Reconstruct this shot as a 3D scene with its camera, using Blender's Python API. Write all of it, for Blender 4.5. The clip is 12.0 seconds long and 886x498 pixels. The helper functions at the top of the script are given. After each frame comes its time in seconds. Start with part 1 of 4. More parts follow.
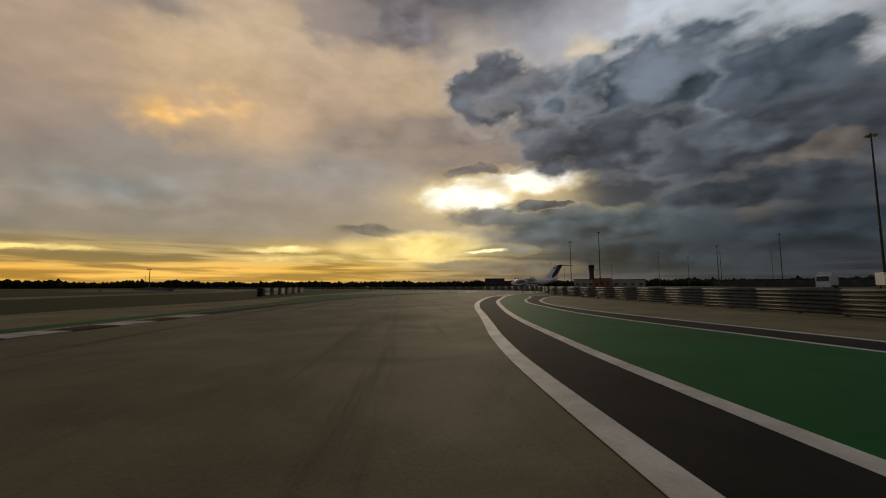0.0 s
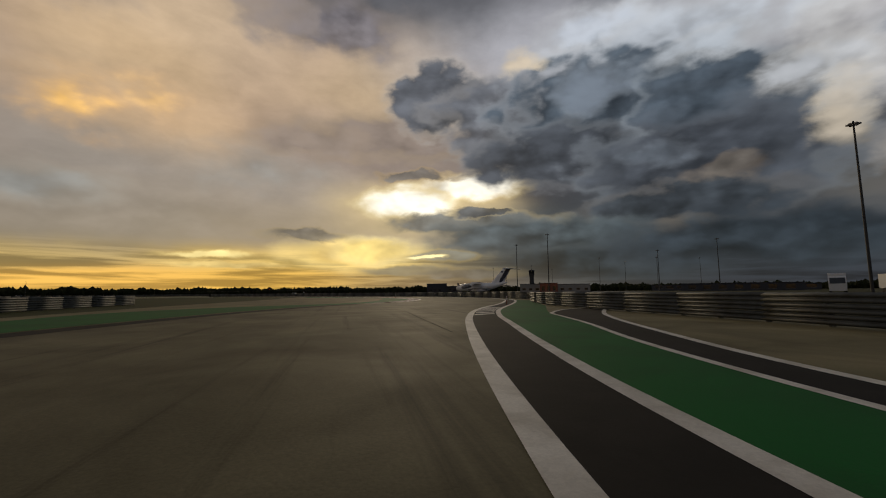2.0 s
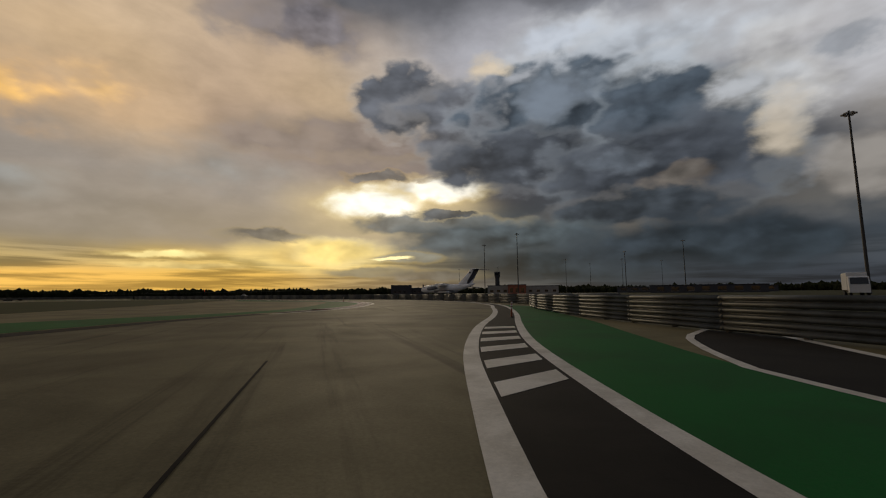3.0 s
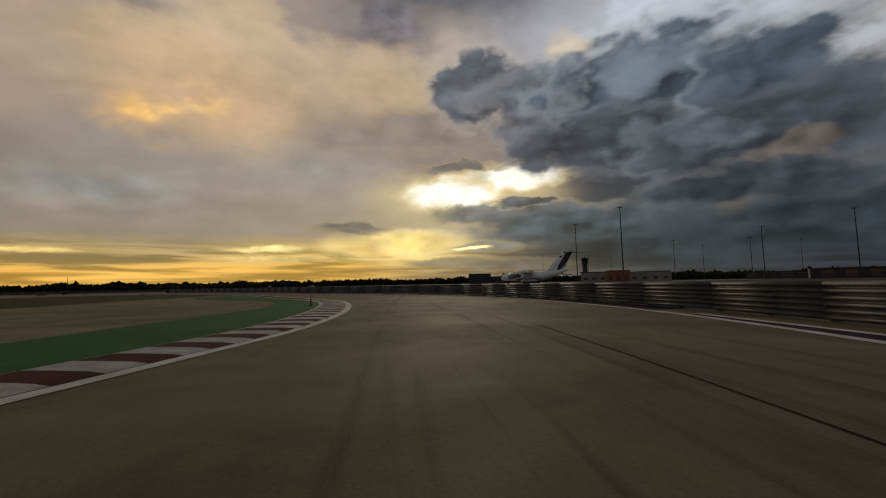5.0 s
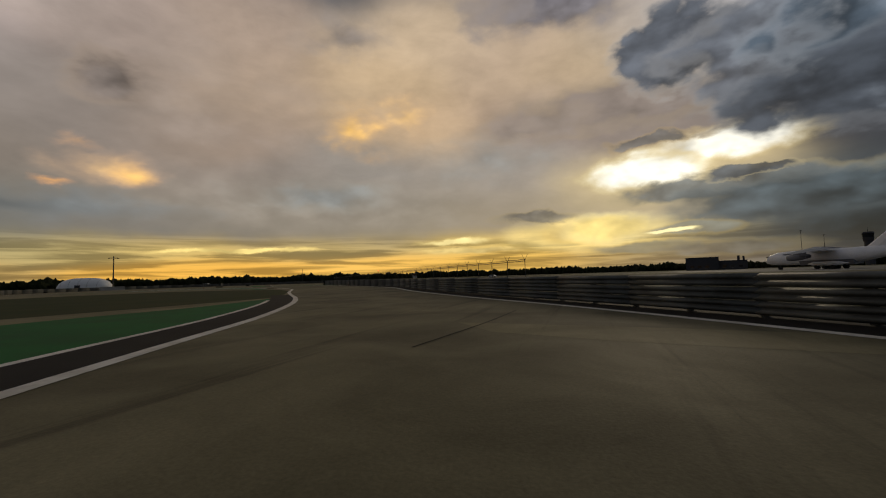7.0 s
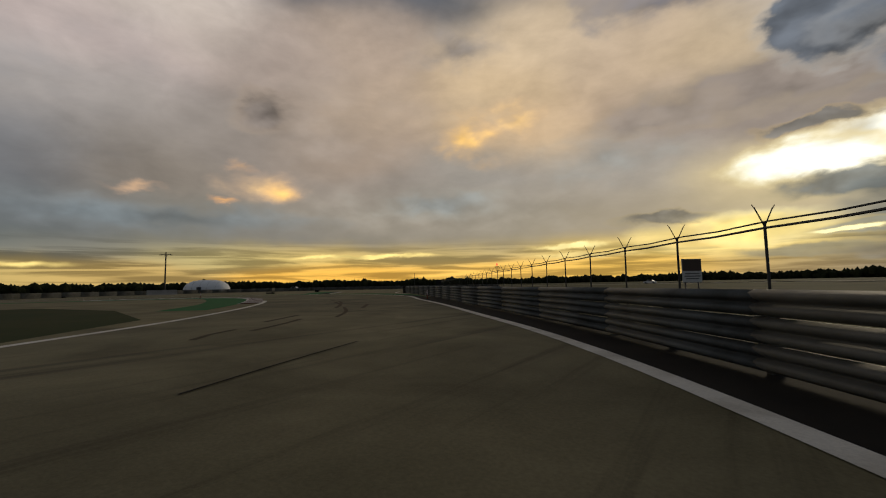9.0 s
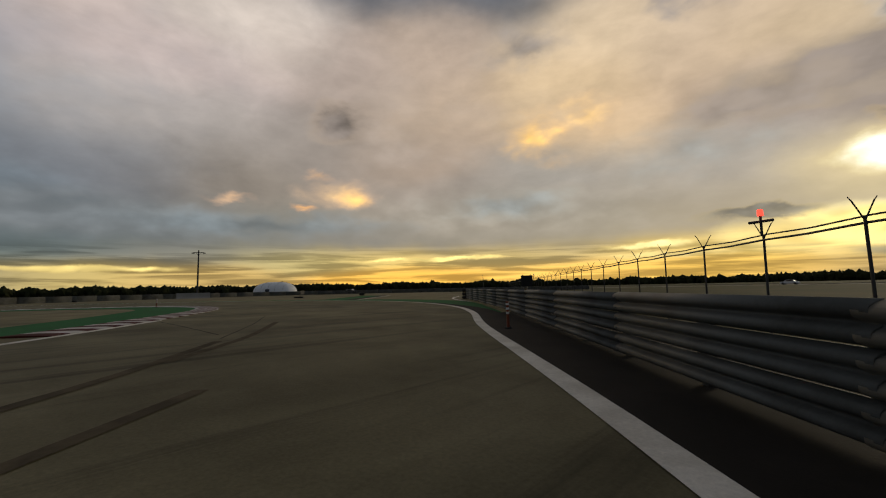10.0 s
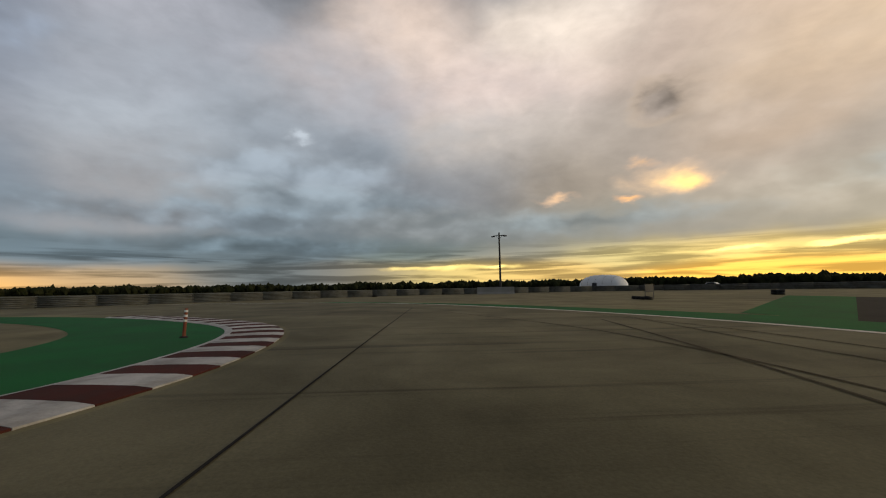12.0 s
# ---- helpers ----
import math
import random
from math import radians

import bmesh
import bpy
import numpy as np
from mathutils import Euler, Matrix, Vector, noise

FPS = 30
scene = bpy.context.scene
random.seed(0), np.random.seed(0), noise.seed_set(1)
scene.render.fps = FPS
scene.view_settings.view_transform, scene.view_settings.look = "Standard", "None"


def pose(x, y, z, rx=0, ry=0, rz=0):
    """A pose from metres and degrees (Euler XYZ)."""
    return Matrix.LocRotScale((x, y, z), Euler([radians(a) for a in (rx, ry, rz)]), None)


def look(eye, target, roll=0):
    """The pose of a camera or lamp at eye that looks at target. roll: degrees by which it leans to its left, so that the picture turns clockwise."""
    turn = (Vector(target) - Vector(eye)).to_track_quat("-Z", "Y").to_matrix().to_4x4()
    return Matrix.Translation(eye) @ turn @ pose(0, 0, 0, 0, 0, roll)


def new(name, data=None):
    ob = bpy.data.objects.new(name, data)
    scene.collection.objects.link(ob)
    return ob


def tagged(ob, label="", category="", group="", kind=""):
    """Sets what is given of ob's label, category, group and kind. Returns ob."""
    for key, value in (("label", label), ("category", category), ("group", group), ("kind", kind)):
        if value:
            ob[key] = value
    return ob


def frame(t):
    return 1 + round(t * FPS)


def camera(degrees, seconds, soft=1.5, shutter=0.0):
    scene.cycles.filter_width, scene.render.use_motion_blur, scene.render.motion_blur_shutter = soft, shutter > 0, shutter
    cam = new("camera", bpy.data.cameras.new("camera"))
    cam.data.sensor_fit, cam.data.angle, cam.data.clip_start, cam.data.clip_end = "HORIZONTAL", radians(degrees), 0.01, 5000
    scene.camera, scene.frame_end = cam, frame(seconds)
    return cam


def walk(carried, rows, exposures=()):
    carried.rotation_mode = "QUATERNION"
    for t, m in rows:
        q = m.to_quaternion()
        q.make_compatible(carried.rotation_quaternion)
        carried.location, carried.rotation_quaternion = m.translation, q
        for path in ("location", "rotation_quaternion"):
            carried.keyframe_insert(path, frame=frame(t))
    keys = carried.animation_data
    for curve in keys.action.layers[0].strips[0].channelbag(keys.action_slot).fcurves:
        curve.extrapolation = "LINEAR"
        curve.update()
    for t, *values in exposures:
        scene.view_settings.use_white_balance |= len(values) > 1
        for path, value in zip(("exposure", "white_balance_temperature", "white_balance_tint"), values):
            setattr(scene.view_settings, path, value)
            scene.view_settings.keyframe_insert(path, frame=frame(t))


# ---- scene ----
# ---- the drive ----
cam = camera(94, 12.0, soft=1.1)
EYE = 1.15
PATH = [
    (0, 0.00, 0.00, -4.38, 5.17, -0.24),
    (0.25, 0.16, 2.56, -4.54, 5.20, -0.31),
    (0.5, 0.35, 5.28, -5.04, 5.26, -0.38),
    (0.75, 0.59, 8.21, -6.07, 5.33, -0.44),
    (1, 0.92, 11.39, -7.37, 5.43, -0.52),
    (1.25, 1.36, 14.81, -8.62, 5.55, -0.59),
    (1.5, 1.90, 18.47, -9.87, 5.67, -0.63),
    (1.75, 2.55, 22.27, -11.21, 5.78, -0.60),
    (2, 3.30, 26.09, -12.58, 5.89, -0.55),
    (2.25, 4.14, 29.88, -13.91, 6.01, -0.52),
    (2.5, 5.04, 33.59, -15.18, 6.10, -0.53),
    (2.75, 6.04, 37.31, -16.38, 6.13, -0.54),
    (3, 7.14, 41.11, -17.39, 6.10, -0.56),
    (3.25, 8.34, 45.05, -18.09, 6.03, -0.59),
    (3.5, 9.63, 49.15, -18.37, 5.91, -0.65),
    (3.75, 10.98, 53.43, -18.08, 5.77, -0.73),
    (4, 12.33, 57.89, -17.11, 5.62, -0.85),
    (4.25, 13.61, 62.54, -15.33, 5.47, -1.00),
    (4.5, 14.75, 67.35, -12.70, 5.31, -1.17),
    (4.75, 15.66, 72.33, -9.63, 5.07, -1.18),
    (5, 16.31, 77.45, -6.42, 4.77, -1.15),
    (5.25, 16.68, 82.68, -3.21, 4.50, -1.24),
    (5.5, 16.75, 88.01, 0.00, 4.25, -1.40),
    (5.75, 16.52, 93.42, 3.27, 4.05, -1.55),
    (6, 15.97, 98.89, 6.58, 3.89, -1.67),
    (6.25, 15.10, 104.38, 9.88, 3.78, -1.74),
    (6.5, 13.90, 109.86, 13.07, 3.74, -1.77),
    (6.75, 12.40, 115.31, 16.06, 3.76, -1.76),
    (7, 10.63, 120.69, 18.82, 3.84, -1.71),
    (7.25, 8.60, 126.01, 21.31, 3.94, -1.66),
    (7.5, 6.34, 131.26, 23.57, 4.06, -1.60),
    (7.75, 3.87, 136.46, 25.63, 4.20, -1.53),
    (8, 1.19, 141.63, 27.54, 4.35, -1.45),
    (8.25, -1.76, 146.73, 29.32, 4.50, -1.37),
    (8.5, -4.90, 151.82, 31.03, 4.65, -1.29),
    (8.75, -8.21, 156.85, 32.69, 4.80, -1.20),
    (9, -11.60, 161.84, 34.34, 4.93, -1.10),
    (9.25, -14.87, 166.78, 36.08, 5.05, -1.01),
    (9.5, -18.17, 171.40, 38.13, 5.16, -0.97),
    (9.75, -21.53, 175.57, 40.72, 5.27, -1.01),
    (10, -24.87, 179.19, 43.82, 5.37, -1.18),
    (10.25, -28.32, 182.24, 47.38, 5.42, -1.47),
    (10.5, -31.79, 184.91, 51.64, 5.45, -1.65),
    (10.75, -35.35, 187.31, 56.80, 5.48, -1.55),
    (11, -39.13, 189.45, 62.59, 5.52, -1.31),
    (11.25, -43.10, 191.18, 68.67, 5.61, -1.12),
    (11.5, -47.20, 192.47, 74.84, 5.64, -1.02),
    (11.75, -51.30, 193.29, 81.00, 5.55, -0.99),
    (12, -55.30, 193.65, 87.14, 5.38, -1.00),
]


def aim(x, y, yaw, pitch, roll):
    """The pose of the camera from its place, its heading (to the left of +y) and its tilt, in degrees."""
    a, b = radians(yaw), radians(pitch)
    ahead = Vector((-math.sin(a) * math.cos(b), math.cos(a) * math.cos(b), math.sin(b)))
    eye = Vector((x, y, EYE))
    return look(eye, eye + 10 * ahead, roll)


walk(cam, [(t, aim(x, y, yaw, pitch, roll)) for t, x, y, yaw, pitch, roll in PATH], [(0, 0.0, 6750, 10), (6.5, 0.0, 6600, 9), (9.5, 0.25, 6450, 6), (10.5, 0.5, 6500, 6), (12, 0.8, 6600, 5)])

# ---- sky and sun ----
world = bpy.data.worlds.new("evening_sky")
scene.world = world
world.use_nodes = True
WT = world.node_tree
for n in list(WT.nodes):
    WT.nodes.remove(n)


def srgb(text):
    """Linear colour from a hex triple."""
    out = []
    for n in (0, 2, 4):
        c = int(text[n:n + 2], 16) / 255
        out.append(c / 12.92 if c < 0.04045 else ((c + 0.055) / 1.055) ** 2.4)
    return tuple(out)


def put(tree, kind, **sets):
    node = tree.nodes.new(kind)
    for key, value in sets.items():
        if key == "operation":
            node.operation = value
        elif key == "data_type":
            node.data_type = value
        elif key == "blend_type":
            node.blend_type = value
    return node


def feed(tree, node, slot, value):
    if value is None:
        return
    if isinstance(value, bpy.types.NodeSocket):
        tree.links.new(value, node.inputs[slot])
    else:
        node.inputs[slot].default_value = value


def calc(tree, op, a, b=None, c=None, clamp=False):
    node = put(tree, "ShaderNodeMath", operation=op)
    node.use_clamp = clamp
    for slot, value in enumerate((a, b, c)):
        feed(tree, node, slot, value)
    return node.outputs[0]


def vec(tree, op, a, b=None, c=None):
    node = put(tree, "ShaderNodeVectorMath", operation=op)
    for slot, value in enumerate((a, b, c)):
        feed(tree, node, slot, value)
    return node.outputs["Value"] if op in ("DOT_PRODUCT", "LENGTH", "DISTANCE") else node.outputs["Vector"]


def fractal(tree, where, scale, detail=5.0, rough=0.55, warp=0.0):
    node = tree.nodes.new("ShaderNodeTexNoise")
    feed(tree, node, "Vector", where)
    feed(tree, node, "Scale", scale)
    feed(tree, node, "Detail", detail)
    feed(tree, node, "Roughness", rough)
    feed(tree, node, "Distortion", warp)
    return node.outputs["Fac"], node.outputs["Color"]


def blend(tree, fac, a, b, how="MIX"):
    node = put(tree, "ShaderNodeMix", data_type="RGBA", blend_type=how)
    feed(tree, node, 0, fac)
    feed(tree, node, 6, a)
    feed(tree, node, 7, b)
    return node.outputs[2]


def smooth(tree, x, lo, hi, top=1.0):
    node = tree.nodes.new("ShaderNodeMapRange")
    node.interpolation_type = "SMOOTHSTEP"
    feed(tree, node, "Value", x)
    feed(tree, node, "From Min", lo)
    feed(tree, node, "From Max", hi)
    feed(tree, node, "To Max", top)
    return node.outputs["Result"]


way = WT.nodes.new("ShaderNodeTexCoord").outputs["Generated"]
parts_of = WT.nodes.new("ShaderNodeSeparateXYZ")
WT.links.new(way, parts_of.inputs[0])
dx, dy, dz = parts_of.outputs
# heading to the left of +y, and height above the horizon, in degrees
head = calc(WT, "MULTIPLY", calc(WT, "ARCTAN2", calc(WT, "MULTIPLY", dx, -1.0), dy), 180 / math.pi)
rise = calc(WT, "MULTIPLY", calc(WT, "ARCSINE", dz), 180 / math.pi)
both = WT.nodes.new("ShaderNodeCombineXYZ")
feed(WT, both, 0, head)
feed(WT, both, 1, rise)
angles = both.outputs[0]
# soft wide banks, and finer billows for the borders of single clouds
bank = vec(WT, "MULTIPLY", angles, (1 / 16, 1 / 9, 0.0))
puff, _ = fractal(WT, vec(WT, "ADD", bank, (1.7, 5.1, 9.0)), 2.6, 6.0, 0.54, 0.3)


def heap(where):
    """Thickness of heaped cloud: rounded heads over a finer noise."""
    fine, _ = fractal(WT, vec(WT, "ADD", where, (7.3, 2.1, 4.0)), 2.6, 5.0, 0.46, 0.05)
    heads = WT.nodes.new("ShaderNodeTexVoronoi")
    heads.feature, heads.normalize = "SMOOTH_F1", True
    feed(WT, heads, "Vector", where)
    for slot, value in (("Scale", 3.6), ("Detail", 2.0), ("Roughness", 0.45), ("Smoothness", 0.5)):
        feed(WT, heads, slot, value)
    knob = calc(WT, "SUBTRACT", 0.95, heads.outputs["Distance"])
    return calc(WT, "MULTIPLY_ADD", knob, 0.5, calc(WT, "MULTIPLY", fine, 0.5))


_, curl_colour = fractal(WT, vec(WT, "ADD", bank, (3.1, 8.2, 1.0)), 2.2, 3.0, 0.5)
curled = put(WT, "ShaderNodeVectorMath", operation="MULTIPLY_ADD")
feed(WT, curled, 0, curl_colour)
feed(WT, curled, 1, (0.12, 0.16, 0.0))
feed(WT, curled, 2, bank)
bank_curled = curled.outputs[0]
billow = heap(bank_curled)
# the light comes from the gap in the cloud and from above: thinner cloud on that side is a lit flank
flank = calc(WT, "SUBTRACT", billow, heap(vec(WT, "ADD", bank_curled, (0.07, 0.11, 0.0))))
shade_of = calc(WT, "MINIMUM", calc(WT, "MAXIMUM", calc(WT, "MULTIPLY_ADD", flank, 2.4, 0.95), 0.6), 1.4)
less = smooth(WT, rise, -2.0, 16.0)
ease = calc(WT, "ADD", calc(WT, "MULTIPLY", less, 0.75), 0.25)


def sway(scale, detail, wide, high, shift):
    """A shift of heading and height by two noises."""
    pair = WT.nodes.new("ShaderNodeCombineXYZ")
    for slot, much in ((0, wide), (1, high)):
        shift += 5.7
        n, _ = fractal(WT, vec(WT, "ADD", bank, (shift, 2.0 * shift, shift)), scale, detail, 0.52, 0.2)
        feed(WT, pair, slot, calc(WT, "MULTIPLY", calc(WT, "SUBTRACT", n, 0.5), much))
    return pair.outputs[0]


drift = sway(1.0, 4.0, 12.0, 6.0, 1.0)
twirl = sway(3.4, 5.0, 7.0, 4.0, 20.0)
drift_scaled = put(WT, "ShaderNodeVectorMath", operation="SCALE")
feed(WT, drift_scaled, 0, drift)
feed(WT, drift_scaled, "Scale", ease)
place = vec(WT, "ADD", angles, drift_scaled.outputs[0])
twirl_scaled = put(WT, "ShaderNodeVectorMath", operation="SCALE")
feed(WT, twirl_scaled, 0, twirl)
feed(WT, twirl_scaled, "Scale", ease)
edge_place = vec(WT, "ADD", angles, twirl_scaled.outputs[0])
sky_sum, sky_weight = (0.0, 0.0, 0.0), 0.0


def clouds(heading, height, colour, wide=9.0, high=0.0):
    """One mass of cloud or clear glow: its heading, height and colour."""
    global sky_sum, sky_weight
    high = high or (1.4 if height < 6 else 2.7 if height < 13 else 4.2)
    off = vec(WT, "MULTIPLY", vec(WT, "SUBTRACT", place, (heading, height, 0.0)), (1 / wide, 1 / high, 0.0))
    near = calc(WT, "EXPONENT", calc(WT, "MULTIPLY", vec(WT, "DOT_PRODUCT", off, off), -1.2))
    share = put(WT, "ShaderNodeVectorMath", operation="SCALE")
    feed(WT, share, 0, srgb(colour))
    feed(WT, share, "Scale", near)
    sky_sum = vec(WT, "ADD", share.outputs[0], sky_sum)
    sky_weight = calc(WT, "ADD", sky_weight, near)


def evening():
    clouds(-70, 20.9, "98928c")
    clouds(-68, 28.1, "b4b4b6")
    clouds(-66, 4.5, "3e4248")
    clouds(-66, 10.7, "6c6a67")
    clouds(-64, 1.2, "2e323a")
    clouds(-60, 22.3, "8c8e94")
    clouds(-56, 30.2, "a8a8ae")
    clouds(-55, 11.9, "4c4b4a")
    clouds(-55, 17.4, "3c4048")
    clouds(-51, 2.1, "2c323a")
    clouds(-51, 5.7, "343b43")
    clouds(-45, 16.4, "3e4248")
    clouds(-45, 21.9, "5c626c")
    clouds(-43, -0.3, "2e3238")
    clouds(-40, 11.1, "3c4046")
    clouds(-39, 28.5, "b4bac6")
    clouds(-36, 6.3, "343a40")
    clouds(-32, 3.2, "373e42")
    clouds(-32, 23.6, "3e424b")
    clouds(-31, 17.9, "414248")
    clouds(-25, 0.6, "464a4c")
    clouds(-24, 30.2, "aeb0ba")
    clouds(-23, 7.1, "50585c")
    clouds(-18, 4.0, "5c5f5c")
    clouds(-15, 1.0, "6c675f")
    clouds(-9, 4.4, "bea86c")
    clouds(-9, 19.4, "8a7e78")
    clouds(-5, 1.4, "96825a")
    clouds(0, 4.6, "f4d478")
    clouds(0, 25.6, "c8af8c")
    clouds(6, 19.8, "988880")
    clouds(7, 1.7, "daac50")
    clouds(9, 25.7, "bea58c")
    clouds(11, 13.7, "a2988e")
    clouds(13, 4.8, "d2b266")
    clouds(19, 19.7, "cdaf8c")
    clouds(20, 31.4, "d7bea0")
    clouds(27, 1.8, "e6b458")
    clouds(27, 13.5, "989088")
    clouds(27, 25.2, "cbb08e")
    clouds(34, 4.7, "b89e62")
    clouds(44, 24.0, "b8a08a")
    clouds(45, 12.6, "8a8078")
    clouds(45, 29.5, "b39e8e")
    clouds(48, 1.5, "e4ac4b")
    clouds(48, 18.1, "a89280")
    clouds(51, 4.2, "d0b064")
    clouds(57, 27.8, "a5948b")
    clouds(60, 19.1, "8a807a")
    clouds(62, 4.1, "b09e68")
    clouds(70, 31.9, "cdbeb4")
    clouds(71, 14.1, "857a70")
    clouds(76, 1.7, "b8985c")
    clouds(76, 4.8, "78746a")
    clouds(78, 20.2, "aaa09b")
    clouds(78, 26.1, "beaca7")
    clouds(82, 14.5, "6c6e74")
    clouds(87, 2.0, "b49e62")
    clouds(89, 8.8, "535b62")
    clouds(90, 5.1, "58605f")
    clouds(93, 32.7, "c3afa5")
    clouds(97, 2.1, "5e5c5a")
    clouds(101, 26.3, "a0989b")
    clouds(104, 14.6, "626a74")
    clouds(107, 20.3, "767c86")
    clouds(110, 5.0, "4a535a")
    clouds(112, 2.0, "50565a")
    clouds(124, 13.7, "828084")
    clouds(125, 19.2, "969ba5")
    clouds(125, 30.9, "91919b")
    clouds(127, 24.6, "878993")
    clouds(128, 1.6, "8c785f")
    clouds(132, 4.3, "525e68")
    clouds(139, 1.2, "d29b50")
    clouds(139, 12.5, "5f6976")
    clouds(141, 17.7, "787a84")
    clouds(142, 22.8, "5f6676")
    clouds(144, 28.1, "5f6473")
    clouds(-8, 11.0, "d8c08c")
    clouds(-10, 28.0, "bcb0a6")
    clouds(8, 28.0, "c0aa94")
    clouds(12, 8.2, "a0927c")
    clouds(25, 7.8, "948a7a")
    clouds(40, 7.6, "8a8276")
    clouds(54, 7.3, "827c74")
    clouds(67, 7.2, "787670")
    clouds(79, 7.8, "5a6064")
    clouds(100, 9.5, "525b64")
    clouds(-9, 9.5, "a89c84")

    # round the rest of the horizon and overhead: grey-blue cover
    for heading in (-110, -160):
        clouds(heading, 6, "5a6470", 32, 8)
        clouds(heading, 24, "585d66", 32, 12)
    for heading in (-120, 0, 120):
        clouds(heading, 48, "5e6067", 60, 12)
        clouds(heading, 75, "54575f", 110, 18)


evening()
even = put(WT, "ShaderNodeVectorMath", operation="SCALE")
feed(WT, even, 0, sky_sum)
feed(WT, even, "Scale", calc(WT, "DIVIDE", 1.0, calc(WT, "ADD", sky_weight, 1e-5)))
cover = even.outputs[0]
# streaks of lit cloud lying low over the horizon
lie = vec(WT, "MULTIPLY", angles, (0.07, 1.1, 1.0))
streak, _ = fractal(WT, lie, 1.0, 6.0, 0.55, 0.4)
low = calc(WT, "MULTIPLY", smooth(WT, rise, 6.5, 3.5), smooth(WT, rise, -1.0, 1.0))
band = calc(WT, "MULTIPLY", calc(WT, "SUBTRACT", smooth(WT, streak, 0.4, 0.6), 0.55), calc(WT, "MULTIPLY", low, 0.75))
relief = calc(WT, "MULTIPLY", calc(WT, "SUBTRACT", puff, 0.5), calc(WT, "MULTIPLY", less, 0.55))
mottle, _ = fractal(WT, vec(WT, "MULTIPLY", angles, (0.22, 0.5, 1.0)), 1.0, 7.0, 0.62, 0.25)
relief = calc(WT, "ADD", relief, calc(WT, "MULTIPLY", calc(WT, "SUBTRACT", mottle, 0.5), calc(WT, "MULTIPLY", less, 0.28)))
gain = calc(WT, "MAXIMUM", calc(WT, "ADD", 1.0, calc(WT, "ADD", relief, band)), 0.3)
veil = put(WT, "ShaderNodeVectorMath", operation="SCALE")
feed(WT, veil, 0, cover)
feed(WT, veil, "Scale", gain)
red_green_blue = [vec(WT, "DOT_PRODUCT", veil.outputs[0], axis) for axis in ((1, 0, 0), (0, 1, 0), (0, 0, 1))]
joined = WT.nodes.new("ShaderNodeCombineColor")
for slot in range(3):
    WT.links.new(red_green_blue[slot], joined.inputs[slot])
lit = joined.outputs[0]
flank_node = WT.nodes.new("ShaderNodeCombineColor")
for slot in range(3):
    WT.links.new(shade_of, flank_node.inputs[slot])
flank_tone = flank_node.outputs[0]
tone = smooth(WT, calc(WT, "ADD", billow, vec(WT, "DOT_PRODUCT", edge_place, (0.0, 0.003, 1.0))), 0.42, 0.76)


def cloud(heading, height, wide, high, body, rim, soft, ragged, thick):
    """A single cloud before the veil: a ragged oval, darker within, with a lit rim."""
    global lit
    far = vec(WT, "DISTANCE", vec(WT, "MULTIPLY", edge_place, (1 / wide, 1 / high, 0.0)), (heading / wide, height / high, 0.0))
    depth = calc(WT, "SUBTRACT", calc(WT, "MULTIPLY_ADD", billow, ragged * 1.6, 1.15 - 0.8 * ragged), far)
    inner = srgb(body)
    core = blend(WT, tone, (*(0.60 * k for k in inner), 1), (*(1.5 * k for k in inner), 1))
    if max(inner) < 0.19:
        core = blend(WT, 1.0, core, flank_tone, "MULTIPLY")
    core = blend(WT, smooth(WT, depth, soft * 0.95, 0.08), core, (*srgb(rim), 1))
    lit = blend(WT, smooth(WT, depth, 0.0, soft, thick), lit, core)


cloud(34, 9.9, 36.1, 4.1, "968c80", "a89884", 1.3, 0.9, 0.65)
cloud(82, 8.4, 29.1, 2.7, "7d7f82", "8c8884", 1.3, 0.9, 0.6)
cloud(-41, 29.1, 21.9, 5.1, "a2a8b4", "b4b8c2", 1.2, 1, 0.95)
cloud(-65, 22.8, 11.9, 6.2, "a6a8ae", "c4c4c8", 1.2, 1, 0.95)
cloud(108, 23.3, 40.3, 14.4, "70757e", "80828a", 1.5, 0.9, 0.5)
cloud(50, 18.6, 23.8, 11.6, "90857e", "a0948a", 1.5, 0.9, 0.5)
cloud(-9, 10.8, 16.0, 6.5, "dcc69c", "c8b494", 1.6, 0.7, 0.6)
cloud(-0, 5.3, 8.3, 2.7, "f6d27c", "ffe9a8", 0.9, 0.9, 0.9)
cloud(-3, 5.8, 6.5, 2.1, "fbe08c", "fff0b8", 0.8, 1, 0.9)
cloud(-8, 12.4, 7.9, 2.5, "fffdf0", "ffeaa8", 0.8, 0.6, 1)
cloud(-17, 14.5, 7.8, 2.3, "fffaea", "f6dc98", 0.8, 0.7, 1)
cloud(31, 19.6, 4.2, 3.2, "f2c070", "d8b084", 1.4, 1.6, 0.95)
cloud(24, 21.8, 4.4, 2.4, "ecc080", "d2b090", 1.4, 1.6, 0.8)
cloud(28, 16.0, 3.4, 1.0, "d6b084", "c4a88c", 1.6, 1.6, 0.5)
cloud(58, 12.9, 5.6, 2.2, "f0c488", "d4b094", 1.7, 1.6, 0.85)
cloud(56, 12.2, 2.6, 1.5, "f8c474", "e0b080", 1.5, 1.6, 0.9)
cloud(61, 15.0, 2.1, 0.7, "e8b480", "d0a88c", 1.5, 1.6, 0.45)
cloud(71, 11.6, 3.4, 0.5, "d8ac84", "c0a08c", 1.5, 1.6, 0.5)
cloud(63, 10.7, 2.2, 0.6, "eeb070", "cfa080", 1.3, 1.6, 0.7)
